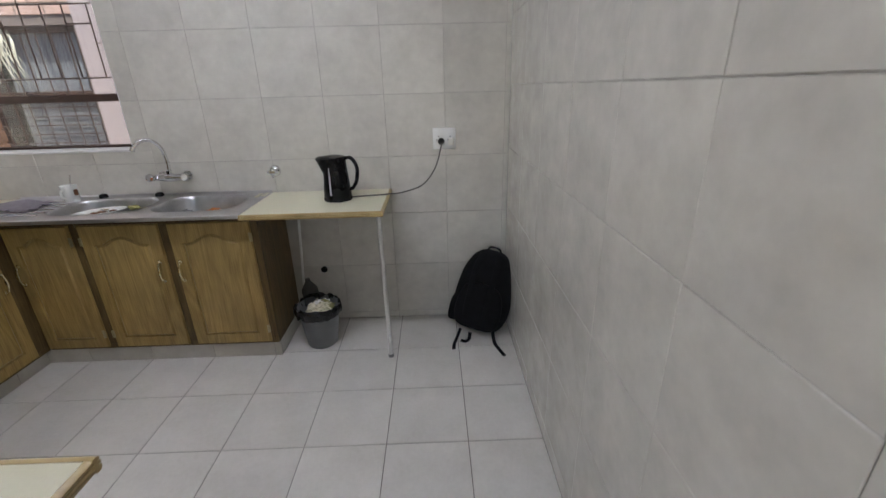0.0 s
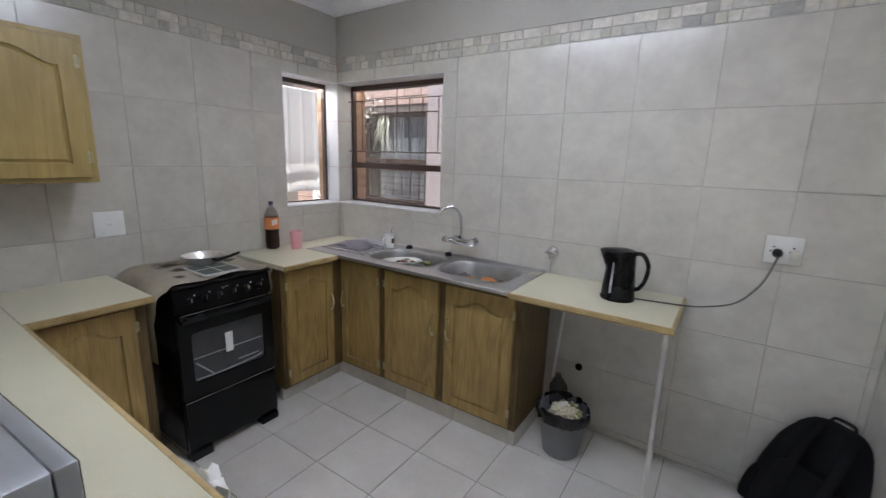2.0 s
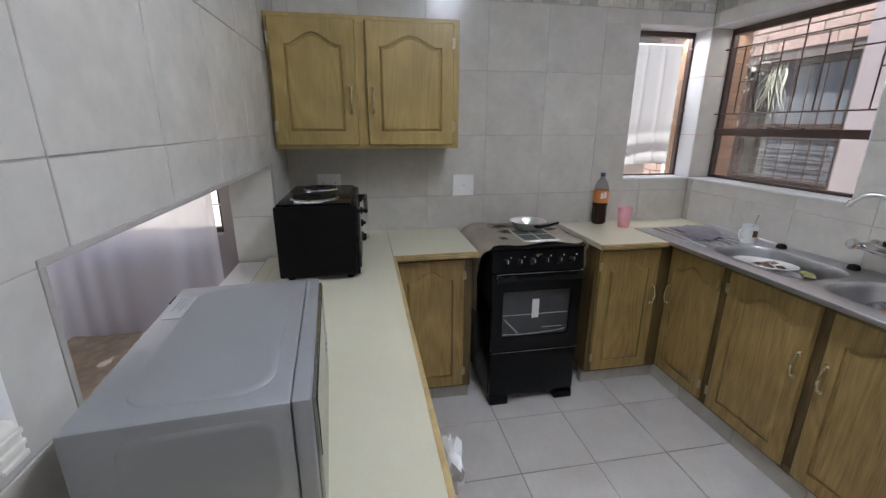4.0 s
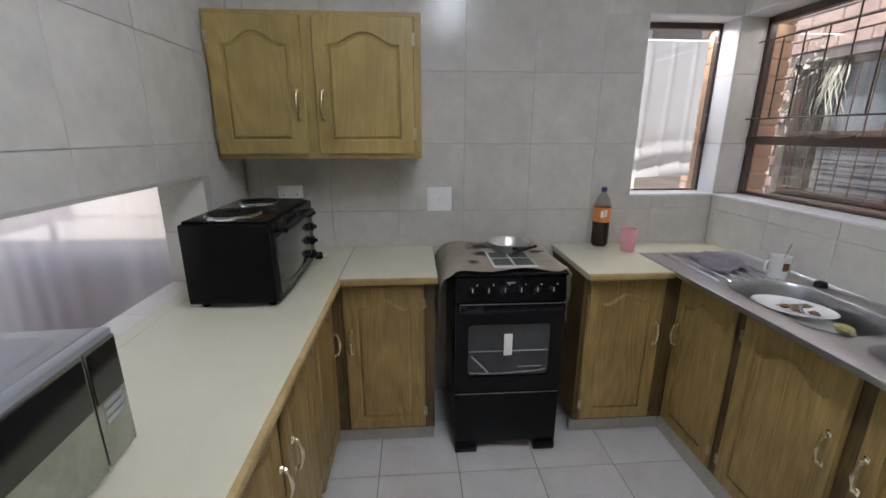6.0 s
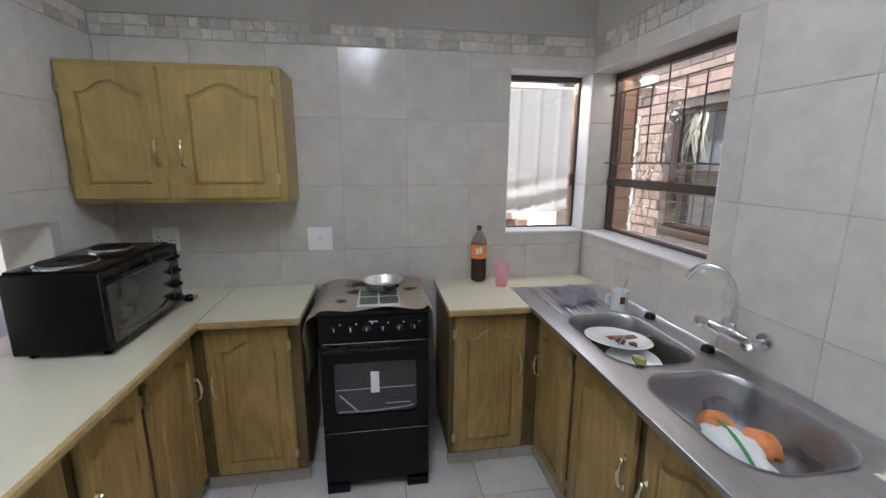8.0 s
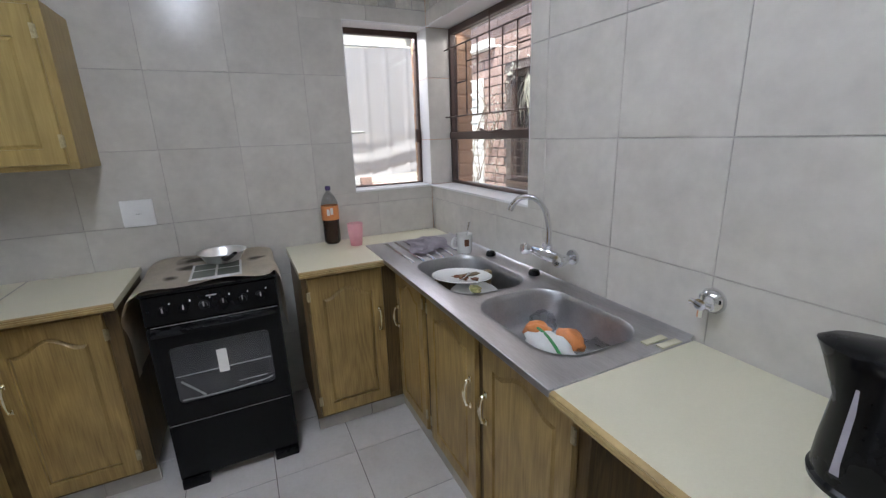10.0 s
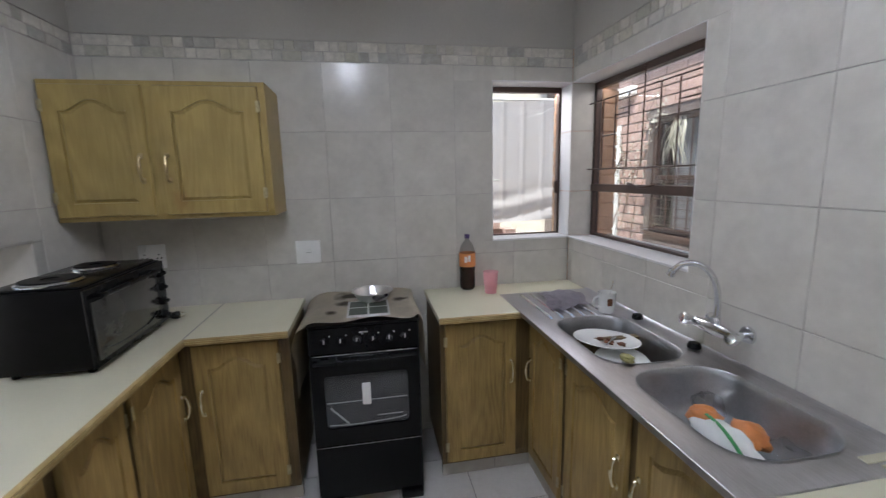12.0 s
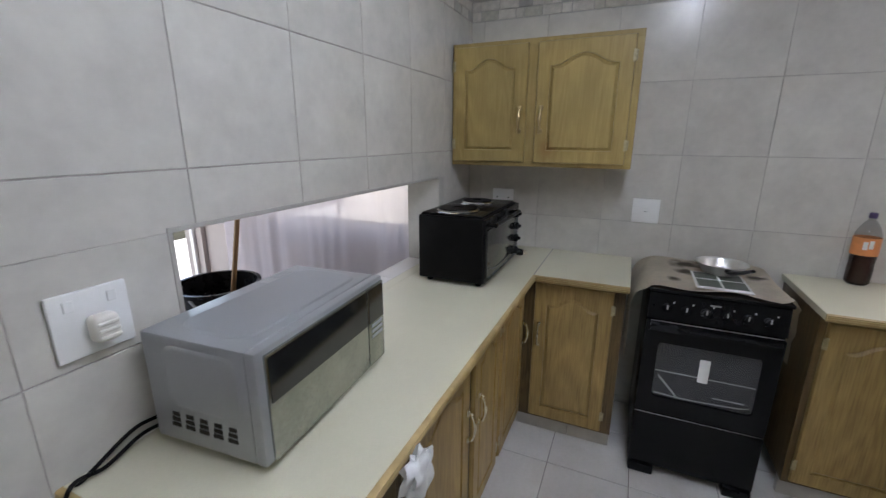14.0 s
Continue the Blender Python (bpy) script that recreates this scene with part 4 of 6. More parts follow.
bk = [bm.verts.new(v.co + Vector((-0.03, 0, 0))) for v in lo_[0]]
bi = [bm.verts.new(v.co + Vector((-0.012, 0, 0))) for v in lo_[1]]
for k in range(n_):
    bm.faces.new((lo_[0][k], lo_[0][(k + 1) % n_], bk[(k + 1) % n_], bk[k]))
    bm.faces.new((lo_[1][k], lo_[1][(k + 1) % n_], bi[(k + 1) % n_], bi[k]))
od = part("oven_door", bm, BLACK, stove)
part("lining", box((sx - 0.0295, wa[0] - 0.01, wa[1] - 0.01), (sx - 0.0275, wa[2] + 0.01, wa[3] + 0.01)), GREYIN, od, "grey oven inside behind the glass")
gl = part("glass", box((sx - 0.0115, wa[0], wa[1]), (sx - 0.0085, wa[2], wa[3])), CLEARPL, od)
gl.visible_shadow = False
bm = bmesh.new()
for z in (0.545, 0.46):
    tube(bm, [(sx - 0.018, wa[0] + (0.005 if z > 0.5 else 0.24), z), (sx - 0.018, wa[2] - (0.005 if z > 0.5 else 0.03), z)], 0.0026, 6)
tube(bm, [(sx - 0.018, wa[0] + 0.02, 0.52), (sx - 0.018, wa[0] + 0.10, 0.432)], 0.0045, 6)
part("rack", bm, WHITE, od, "bright oven rack wires")
# white tube drawn in for the curved reflection at the bottom of the glass
bm = bmesh.new()
tube(bm, curve_pts([(sx - 0.016, wa[0] + 0.012, wa[1] + 0.012), (sx - 0.016, (wa[0] + wa[2]) / 2 - 0.05, wa[1] + 0.007), (sx - 0.016, wa[2] - 0.06, wa[1] + 0.016), (sx - 0.016, wa[2] - 0.012, wa[1] + 0.026)], 6), 0.0028, 6)
part("rack", bm, WHITE, od, "white line standing for the glass's lower-edge reflection")
# chrome strip stands in for the highlight on the door's rounded top edge
part("trim_line", box((sx - 0.002, y0 + 0.02, dz1 + 0.001), (sx + 0.002, y1 - 0.012, dz1 + 0.0035)), CHROME, od, "chrome strip standing in for an edge highlight")
part("tag", box((sx - 0.0085, 1.714, 0.528), (sx - 0.0075, 1.754, 0.638)), PAPERW, od, "white paper tag on the glass")
bm = bmesh.new()
loft(bm, [[Vector((sx - 0.002, y, 0.752)), Vector((sx + 0.030, y, 0.756)), Vector((sx + 0.034, y, 0.770)), Vector((sx + 0.02, y, 0.782)), Vector((sx - 0.002, y, 0.786))] for y in (y0 + 0.02, y0 + 0.06, y1 - 0.06, y1 - 0.02)], True, True)
part("door_handle", bm, BLACKPL, od, "black grip along the door top")
part("drawer", box((sx - 0.03, y0 + 0.003, 0.048), (sx, y1 - 0.003, 0.328), 0.005), BLACK, stove)
# another painted-in highlight, along the drawer's top edge
part("drawer_line", box((sx - 0.002, y0 + 0.006, 0.3285), (sx + 0.001, y1 - 0.006, 0.3305)), CHROME, stove, "chrome strip standing in for an edge highlight")
for a, b in ((y0 + 0.005, y0 + 0.115), (y1 - 0.115, y1 - 0.005)):
    for xx in (sx - 0.035, -2.30):
        part("foot", box((xx - 0.02, a, 0), (xx + 0.045, b, 0.046), 0.006), BLACKPL, stove)

# cardboard folded over the hob
bm = bmesh.new()
prof = curve_pts([(1.412, 0.56), (1.411, 0.72), (1.416, 0.85), (1.450, 0.920), (1.52, 0.947), (1.74, 0.946), (1.95, 0.947), (2.003, 0.938), (2.022, 0.89), (2.026, 0.78), (2.024, 0.66)], 5)
rows = []
for i in range(13):
    s = i / 12
    x = -2.335 + 0.515 * s
    row = []
    for j, p in enumerate(prof):
        edge = 0.0
        if s == 1:
            edge = 0.012 * math.sin(j * 0.9) - (0.10 * max(0, (0.86 - p.y) / 0.3) if p.x < 1.5 else 0.06 * max(0, (0.9 - p.y) / 0.2))
        row.append(bm.verts.new((x + edge, p.x + 0.004 * math.sin(7 * s + j * 0.4), p.y + 0.004 * math.sin(9 * s + 0.7 * j) * (1 if 1.47 < p.x < 2.0 else 0) + 0.003 * (s > 0.9) * math.sin(j))))
    rows.append(row)
for a, b in zip(rows, rows[1:]):
    for k in range(len(a) - 1):
        bm.faces.new((a[k], a[k + 1], b[k + 1], b[k]))
bmesh.ops.solidify(bm, geom=bm.faces, thickness=0.004)
card = solid("cardboard_cover", bm, CARD, "creased brown cardboard sheet draped over the stove", "cardboard", angle=60)
flyer = thing("flyer", (-1.95, 1.76, 0.952), "printed photo flyer lying on the cardboard", "flyer")
part("sheet", box((-2.09, 1.66, 0.9535), (-1.835, 1.865, 0.956)), PAPERW, flyer)
for k, (a, b) in enumerate(((1.670, 1.757), (1.767, 1.855))):
    for x0_, x1_ in ((-2.08, -1.985), (-1.970, -1.865)):
        part("picture", box((x0_, a, 0.9558), (x1_, b, 0.9566)), PHOTO, flyer)
pan = thing("saucepan", (-2.118, 1.787, 0.956), "small aluminium saucepan with black handle on the stove", "saucepan")
bm = bmesh.new()
lathe(bm, [(0, 0), (0.070, 0), (0.078, 0.004), (0.099, 0.040), (0.108, 0.046), (0.109, 0.049), (0.098, 0.045), (0.075, 0.008), (0, 0.005)], (-2.118, 1.787, 0.956), 36)
part("bowl", bm, ALU, pan)
bm = bmesh.new()
tube(bm, [(-2.022, 1.797, 0.990), (-1.985, 1.805, 0.993), (-1.92, 1.830, 1.018), (-1.858, 1.850, 1.045)], [0.014, 0.016, 0.012, 0.010], 10, flat=0.7)
part("handle", bm, BLACKPL, pan)
# ---- mini oven ----
mo = thing("mini_oven", (-1.77, 0.645, CT), "black table oven with two hotplates on the worktop", "mini oven")
ox0, ox1, oy0, oy1, oz0, oz1 = -2.075, -1.515, 0.485, 0.795, CT + 0.018, 1.235
part("body", box((ox0, oy0, oz0), (ox1, oy1, oz1), 0.008), BLACKMAT, mo)
part("front", box((ox0 - 0.002, oy1 - 0.002, oz0 + 0.005), (ox1 + 0.002, oy1 + 0.012, oz1 - 0.004), 0.004), BLACKPL, mo)
part("glass_door", box((ox0 + 0.10, oy1 + 0.011, oz0 + 0.03), (ox1 - 0.012, oy1 + 0.019, oz1 - 0.05), 0.002), SMOKED, mo, "smoked glass oven door")
bm = bmesh.new()
tube(bm, [(ox0 + 0.12, oy1 + 0.045, oz1 - 0.03), (ox1 - 0.03, oy1 + 0.045, oz1 - 0.03)], 0.009, 10)
for x in (ox0 + 0.13, ox1 - 0.04):
    tube(bm, [(x, oy1 + 0.01, oz1 - 0.03), (x, oy1 + 0.045, oz1 - 0.03)], 0.007, 8)
part("door_handle", bm, BLACKPL, mo)
bm = bmesh.new()
tube(bm, curve_pts([(ox0 + 0.11, oy1 + 0.0195, oz0 + 0.075), (ox0 + 0.22, oy1 + 0.0195, oz0 + 0.050), (ox1 - 0.13, oy1 + 0.0195, oz0 + 0.050), (ox1 - 0.022, oy1 + 0.0195, oz0 + 0.075)], 6), 0.0022, 6)
part("trim_line", bm, BLACKPL, mo, "curved line across the glass")
for k in range(4):
    bm = bmesh.new()
    lathe(bm, [(0, 0), (0.02, 0), (0.019, 0.016), (0.010, 0.019), (0.008, 0.03), (0, 0.031)], (ox0 + 0.05, oy1 + 0.011, oz1 - 0.055 - k * 0.066), 16, axis=(0, 1, 0))
    part("knob", bm, BLACKPL, mo)
part("top_plate", box((ox0 + 0.02, oy0 + 0.01, oz1 - 0.002), (ox1 - 0.012, oy1 - 0.012, oz1 + 0.010), 0.006), BLACK, mo)
for x, r in ((-1.625, 0.092), (-1.89, 0.075)):
    bm = bmesh.new()
    lathe(bm, [(0, 0.012), (r * 0.25, 0.012), (r * 0.3, 0.016), (r * 0.94, 0.016), (r * 0.96, 0.014), (r, 0.0), (r, -0.002), (0, -0.002)], (x, 0.635, oz1 + 0.010), 36)
    hp = part("hotplate", bm, BLACKMAT, mo)
    bm = bmesh.new()
    lathe(bm, [(r * 0.99, 0.0), (r * 1.06, 0.0), (r * 1.07, 0.005), (r * 1.0, 0.010), (r * 0.975, 0.011)], (x, 0.635, oz1 + 0.010), 36)
    part("ring", bm, CHROME, hp, "bright trim ring")
for x in (ox0 + 0.04, ox1 - 0.04):
    for y in (oy0 + 0.04, oy1 - 0.03):
        bm = bmesh.new()
        lathe(bm, [(0, 0), (0.014, 0), (0.016, 0.019), (0, 0.019)], (x, y, CT), 12)
        part("foot", bm, BLACKPL, mo)
mo.location.y += 0.008
plug = thing("power_plug", (-2.16, 0.80, CT), "black three-pin plug with flex lying on the worktop", "plug")
bm = bmesh.new()
lathe(bm, [(0, 0), (0.016, 0), (0.02, 0.012), (0.017, 0.03), (0.009, 0.045), (0, 0.05)], (-2.125, 0.84, CT + 0.021), 14, axis=(0.3, -1, 0))
part("shell", bm, BLACKPL, plug)
for dx, dz in ((-0.008, -0.004), (0.008, -0.004), (0, 0.009)):
    bm = bmesh.new()
    tube(bm, [(-2.125 + dx, 0.84, CT + 0.021 + dz), (-2.131 + dx, 0.86, CT + 0.021 + dz)], 0.003, 8)
    part("pin", bm, BRASS, plug)
bm = bmesh.new()
tube(bm, curve_pts([(-2.11, 0.79, CT + 0.02), (-2.10, 0.74, CT + 0.006), (-2.08, 0.66, CT + 0.006), (-2.10, 0.56, CT + 0.006), (-2.05, 0.50, CT + 0.06)], 8), 0.0035, 8)
part("flex", bm, BLACKPL, plug)

# ---- microwave ----
mw = thing("microwave", (-0.54, 0.60, CT), "silver microwave with mirrored door on the worktop", "microwave")
mx0, mx1, my0, my1, mz0, mz1 = -0.816, -0.328, 0.455, 0.750, CT + 0.018, 1.188
part("body", box((mx0, my0, mz0), (mx1, my1 - 0.026, mz1), 0.006), SILVER, mw)
bm = bmesh.new()
ins = 0.035
loft(bm, [rrect(mx0 + ins - d, my0 + 0.05, mx1 - ins + d, my1 - 0.055 + d, 0.05, mz1 + h, 6) for d, h in ((0.004, -0.001), (0.0, 0.003), (-0.006, 0.003))], False, True)
part("top_pressing", bm, SILVER, mw, "raised top panel", angle=60)
part("rating_label", box((-0.755, 0.468, mz1 + 0.0005), (-0.645, 0.502, mz1 + 0.0015)), LABELG, mw, "pale printed rating label")
for k in range(4):
    part("label_line", box((-0.745, 0.473 + k * 0.007, mz1 + 0.0015), (-0.68 - 0.01 * (k % 2), 0.476 + k * 0.007, mz1 + 0.002)), SILVER, mw)
bm = bmesh.new()
loft(bm, [[Vector((mx1 + e, my0 + 0.06 + (p.x) * 1, mz0 + p.y)) for p in rrect(0.0 + i_, 0.09 + i_, 0.19 - i_, 0.225 - i_, 0.03, 0, 5)] for e, i_ in ((-0.001, -0.004), (0.003, 0.0), (0.003, 0.006))], False, True)
part("side_pressing", bm, SILVER, mw, angle=60)
for k in range(5):
    yk = my0 + 0.055 + k * 0.038
    for j in range(3):
        # thin black blocks paint the shade inside the vent slots
        part("vent_slot", box((mx1 - 0.002, yk + 0.003 * j - 0.003, mz0 + 0.038 + 0.013 * j), (mx1 + 0.0012, yk + 0.022, mz0 + 0.0475 + 0.013 * j)), SHADE_FILL, mw)
part("front_frame", box((mx0, my1 - 0.026, mz0), (mx1, my1, mz1), 0.005), SILVER, mw)
dr = part("door", box((mx0 + 0.095, my1 - 0.001, mz0 + 0.004), (mx1 - 0.02, my1 + 0.006, mz1 - 0.012), 0.002), MIRROR, mw, "mirrored door glass")
# black strip paints the dark reflection in the upper part of the door
part("window", box((mx0 + 0.10, my1 + 0.0055, mz0 + 0.132), (mx1 - 0.025, my1 + 0.0075, mz1 - 0.018)), REFLECTDARK, dr, "black strip painted as a dark reflection")
ctl = part("control_panel", box((mx0 + 0.006, my1 - 0.001, mz0 + 0.004), (mx0 + 0.091, my1 + 0.006, mz1 - 0.012), 0.002), MIRROR, mw, "mirrored control panel")
# the same painted reflection carried on across the control panel
part("display", box((mx0 + 0.010, my1 + 0.0055, mz0 + 0.132), (mx0 + 0.087, my1 + 0.0075, mz1 - 0.018)), REFLECTDARK, ctl, "black strip continuing the painted reflection")
for k in range(3):
    part("button", box((mx0 + 0.02, my1 + 0.0055, mz0 + 0.085 + k * 0.016), (mx0 + 0.075, my1 + 0.008, mz0 + 0.093 + k * 0.016)), SILVER, ctl)
for x in (mx0 + 0.04, mx1 - 0.04):
    for y in (my0 + 0.04, my1 - 0.05):
        bm = bmesh.new()
        lathe(bm, [(0, 0), (0.012, 0), (0.014, 0.029), (0, 0.029)], (x, y, CT), 12)
        part("foot", bm, BLACKPL, mw)
part("rear_spacer", box((mx0 + 0.03, my0 - 0.008, mz1 - 0.045), (mx0 + 0.07, my0 + 0.004, mz1 - 0.006), 0.003), BLACKPL, mw, "black rear spacer")
mw.rotation_euler.z = radians(4.2)
bm = bmesh.new()
tube(bm, curve_pts([(-0.34, 0.436, 0.96), (-0.29, 0.44, 0.965), (-0.22, 0.445, 0.94), (-0.15, 0.45, 0.90), (-0.135, 0.452, 0.80), (-0.14, 0.45, 0.5)], 8), 0.0042, 8)
tube(bm, curve_pts([(-0.34, 0.446, 0.945), (-0.29, 0.452, 0.95), (-0.22, 0.458, 0.932), (-0.155, 0.462, 0.932), (-0.128, 0.464, 0.80), (-0.13, 0.46, 0.5)], 8), 0.0042, 8)
solid("microwave_cable", bm, BLACKPL, "black flex running off the worktop end in two strands", "cable")

# ---- sockets and switches ----
def plate(name, label, centre, normal, w, h, kind):
    """A bevelled white plate on a wall; kind: what is set in it."""
    c, nrm = Vector(centre), Vector(normal)
    side = Vector((0, 0, 1)).cross(nrm)
    m = Matrix((( side.x, 0, nrm.x, c.x), (side.y, 0, nrm.y, c.y), (side.z, 1, nrm.z, c.z), (0, 0, 0, 1)))
    t = thing(name, c, label, "socket" if "socket" in name else "switch")
    bm = box((-w / 2, -h / 2, 0), (w / 2, h / 2, 0.011), 0.004, 2)
    bmesh.ops.transform(bm, matrix=m, verts=bm.verts)
    part("plate", bm, WHITE, t)
    def add(nm, lo, hi, mt, bev=0.001, lab=""):
        bm = box(lo, hi, bev, 1)
        bmesh.ops.transform(bm, matrix=m, verts=bm.verts)
        part(nm, bm, mt, t, lab)
    if kind == "switch":
        add("rocker", (-0.015, -0.012, 0.010), (0.015, 0.014, 0.014), WHITE)
        add("rocker_line", (-0.009, -0.004, 0.0138), (0.009, -0.002, 0.0143), GREYCABLE)
    else:
        for u in ((-0.035, 0.035) if kind == "double" else ()):
            for du, dv in ((0, 0.012), (-0.011, -0.008), (0.011, -0.008)):
                # black blocks on the plate paint the dark inside of the pin holes
                add("pin_hole", (u + du - 0.0035, dv - 0.0035, 0.0105), (u + du + 0.0035, dv + 0.0035, 0.0116), SHADE_FILL)
        add("rocker", (0.028, 0.03, 0.010), (0.044, 0.052, 0.014), WHITE)
        add("rocker", (-0.044, 0.03, 0.010), (-0.028, 0.052, 0.014), WHITE)
    return t, m


plate("wall_switch", "white square isolator switch above the stove", (XW, 1.444, 1.190), (1, 0, 0), 0.134, 0.130, "switch")
plate("wall_socket", "white double wall socket under the wall cupboard", (XW, 0.648, 1.206), (1, 0, 0), 0.131, 0.128, "double")
t, m = plate("wall_socket", "white wall socket with the kettle's black plug", (0.531, YN, 1.223), (0, -1, 0), 0.139, 0.126, "double")
bm = bmesh.new()
lathe(bm, [(0, 0), (0.020, 0), (0.021, 0.012), (0.016, 0.028), (0.008, 0.04), (0, 0.042)], (0.511, YN - 0.011, 1.208), 14, axis=(0, -1, 0))
part("plug", bm, BLACKPL, t, "black plug")
part("adapter", box((0.554, YN - 0.040, 1.185), (0.588, YN - 0.010, 1.227), 0.006), CREAMPL, t, "small off-white adapter")
t, m = plate("wall_socket", "white wall socket with a white plug above the worktop", (-0.265, YS, 1.225), (0, 1, 0), 0.134, 0.130, "plain")
bm = bmesh.new()
B(bm, (-0.294, YS + 0.010, 1.186), (-0.249, YS + 0.045, 1.240), 0.010, 3)
for k in range(3):
    B(bm, (-0.290, YS + 0.044, 1.193 + k * 0.014), (-0.252, YS + 0.049, 1.201 + k * 0.014), 0.002, 1)
part("plug", bm, CREAMPL, t, "off-white ribbed plug")
plate("wall_switch", "white light switch by the way in", (XE, 0.980, 1.785), (-1, 0, 0), 0.134, 0.134, "switch")

# ---- things by the sink ----
kx, ky = -0.095, 2.785
kt = thing("kettle", (kx, ky, CT), "black plastic electric kettle on the table flap", "kettle")
bm = bmesh.new()
prof = [(0, 0.008), (0.074, 0.008), (0.078, 0.02), (0.076, 0.06), (0.068, 0.15), (0.064, 0.215), (0.065, 0.235), (0.058, 0.245), (0.03, 0.252), (0, 0.253)]
lathe(bm, prof, (kx, ky, CT), 32)
for v in bm.verts:
    h = v.co.z - CT
    dx = v.co.x - kx
    if h > 0.15 and dx < -0.03:
        v.co.x -= 0.042 * min(1, (h - 0.15) / 0.08) * (-dx - 0.03) / 0.035
part("body", bm, BLACKPL, kt, angle=40)
bm = bmesh.new()
lathe(bm, [(0, 0), (0.080, 0), (0.082, 0.010), (0.076, 0.016), (0, 0.016)], (kx, ky, CT), 32)
part("base", bm, BLACKPL, kt)
bm = bmesh.new()
tube(bm, curve_pts([(kx + 0.055, ky, CT + 0.235), (kx + 0.095, ky, CT + 0.232), (kx + 0.122, ky, CT + 0.18), (kx + 0.115, ky, CT + 0.11), (kx + 0.09, ky, CT + 0.065), (kx + 0.070, ky, CT + 0.06)], 6), 0.013, 10, flat=0.8)
part("handle", bm, BLACKPL, kt)
bm = bmesh.new()
lo2 = [Vector((kx - 0.024 + a, ky - 0.0745 - 0.002, CT + b)) for a, b in ((-0.004, 0.040), (0.024, 0.040), (0.021, 0.190), (-0.001, 0.190))]
loft(bm, [[p + Vector((0, 0.0135 * ((p.z - CT) > 0.1) + 0.001, 0)) for p in lo2], [p + Vector((0, 0.03, 0)) for p in lo2]], True, True)
part("water_gauge", bm, GREYCLOTH, kt, "grey water level window")
bm = bmesh.new()
tube(bm, curve_pts([(kx + 0.07, ky + 0.02, CT + 0.007), (0.10, ky + 0.05, CT + 0.005), (0.19, 2.86, CT + 0.004), (0.27, 2.93, CT - 0.004), (0.39, 2.97, CT + 0.03), (0.47, 2.975, CT + 0.13), (0.507, 2.965, CT + 0.25), (0.511, 2.968, 1.20)], 9), 0.004, 8)
solid("kettle_flex", bm, GREYCABLE, "grey kettle flex hanging from socket to table", "cable")

# bottle
bx, by = -2.302, 2.352
bt = thing("soda_bottle", (bx, by, CT), "half-full plastic cooldrink bottle with orange label and purple cap", "bottle")
prof = [(0, 0.004), (0.036, 0.0), (0.046, 0.012), (0.047, 0.07), (0.045, 0.10), (0.047, 0.13), (0.047, 0.222), (0.045, 0.240), (0.034, 0.268), (0.020, 0.290), (0.013, 0.298), (0.013, 0.312)]
bm = bmesh.new()
lathe(bm, prof, (bx, by, CT), 28)
ob = part("shell", bm, CLEARPL, bt, "clear plastic shell")
ob.visible_shadow = False
bm = bmesh.new()
lathe(bm, [(0, 0.006), (0.034, 0.003), (0.044, 0.014), (0.045, 0.07), (0.043, 0.10), (0.045, 0.13), (0.045, 0.148), (0, 0.148)], (bx, by, CT), 28)
part("drink", bm, COLA, bt, "dark cola")
bm = bmesh.new()
lathe(bm, [(0.0475, 0.142), (0.0485, 0.142), (0.0485, 0.222), (0.0475, 0.222)], (bx, by, CT), 28)
lb = part("label", bm, ORANGE, bt, "orange paper label")
bm = bmesh.new()
for a0, z0_, z1_ in ((-0.55, 0.170, 0.205), (-0.15, 0.175, 0.212)):
    vs = [[bm.verts.new((bx + 0.0492 * math.cos(a0 + k * 0.08), by + 0.0492 * math.sin(a0 + k * 0.08), CT + z)) for k in range(5)] for z in (z0_, z1_)]
    for k in range(4):
        bm.faces.new((vs[0][k], vs[0][k + 1], vs[1][k + 1], vs[1][k]))
part("print", bm, PAPERW, lb, "white print patches")
bm = bmesh.new()
lathe(bm, [(0.0, 0.331), (0.013, 0.331), (0.015, 0.327), (0.015, 0.308), (0, 0.308)], (bx, by, CT), 20)
part("cap", bm, PURPLE, bt, "purple screw cap")
bm = bmesh.new()
lathe(bm, [(0, 0.003), (0.032, 0.0), (0.033, 0.004), (0.037, 0.05), (0.0385, 0.052), (0.043, 0.122), (0.044, 0.126), (0.0415, 0.124), (0.0315, 0.007), (0, 0.006)], (-2.185, 2.46, CT), 26)
solid("tumbler", bm, PINK, "translucent pink plastic tumbler on the worktop", "cup")
mug = thing("mug", (-1.70, 2.895, SZ), "white ceramic mug with a teaspoon on the drainer", "mug")
bm = bmesh.new()
lathe(bm, [(0, 0.002), (0.034, 0.0), (0.038, 0.006), (0.042, 0.095), (0.0435, 0.098), (0.040, 0.097), (0.036, 0.012), (0, 0.010)], (-1.70, 2.895, SZ), 28)
part("cup", bm, CERAMIC, mug)
bm = bmesh.new()
tube(bm, curve_pts([(-1.700, 2.857, SZ + 0.08), (-1.694, 2.828, SZ + 0.075), (-1.694, 2.826, SZ + 0.04), (-1.700, 2.860, SZ + 0.025)], 6), 0.006, 8)
part("handle", bm, CERAMIC, mug)
part("print", box((-1.664, 2.876, SZ + 0.040), (-1.655, 2.900, SZ + 0.075), 0.003), FOOD, mug, "small red-brown motif")
bm = bmesh.new()
tube(bm, [(-1.715, 2.90, SZ + 0.02), (-1.70, 2.915, SZ + 0.10), (-1.692, 2.925, SZ + 0.155)], [0.004, 0.003, 0.005], 8, flat=0.5)
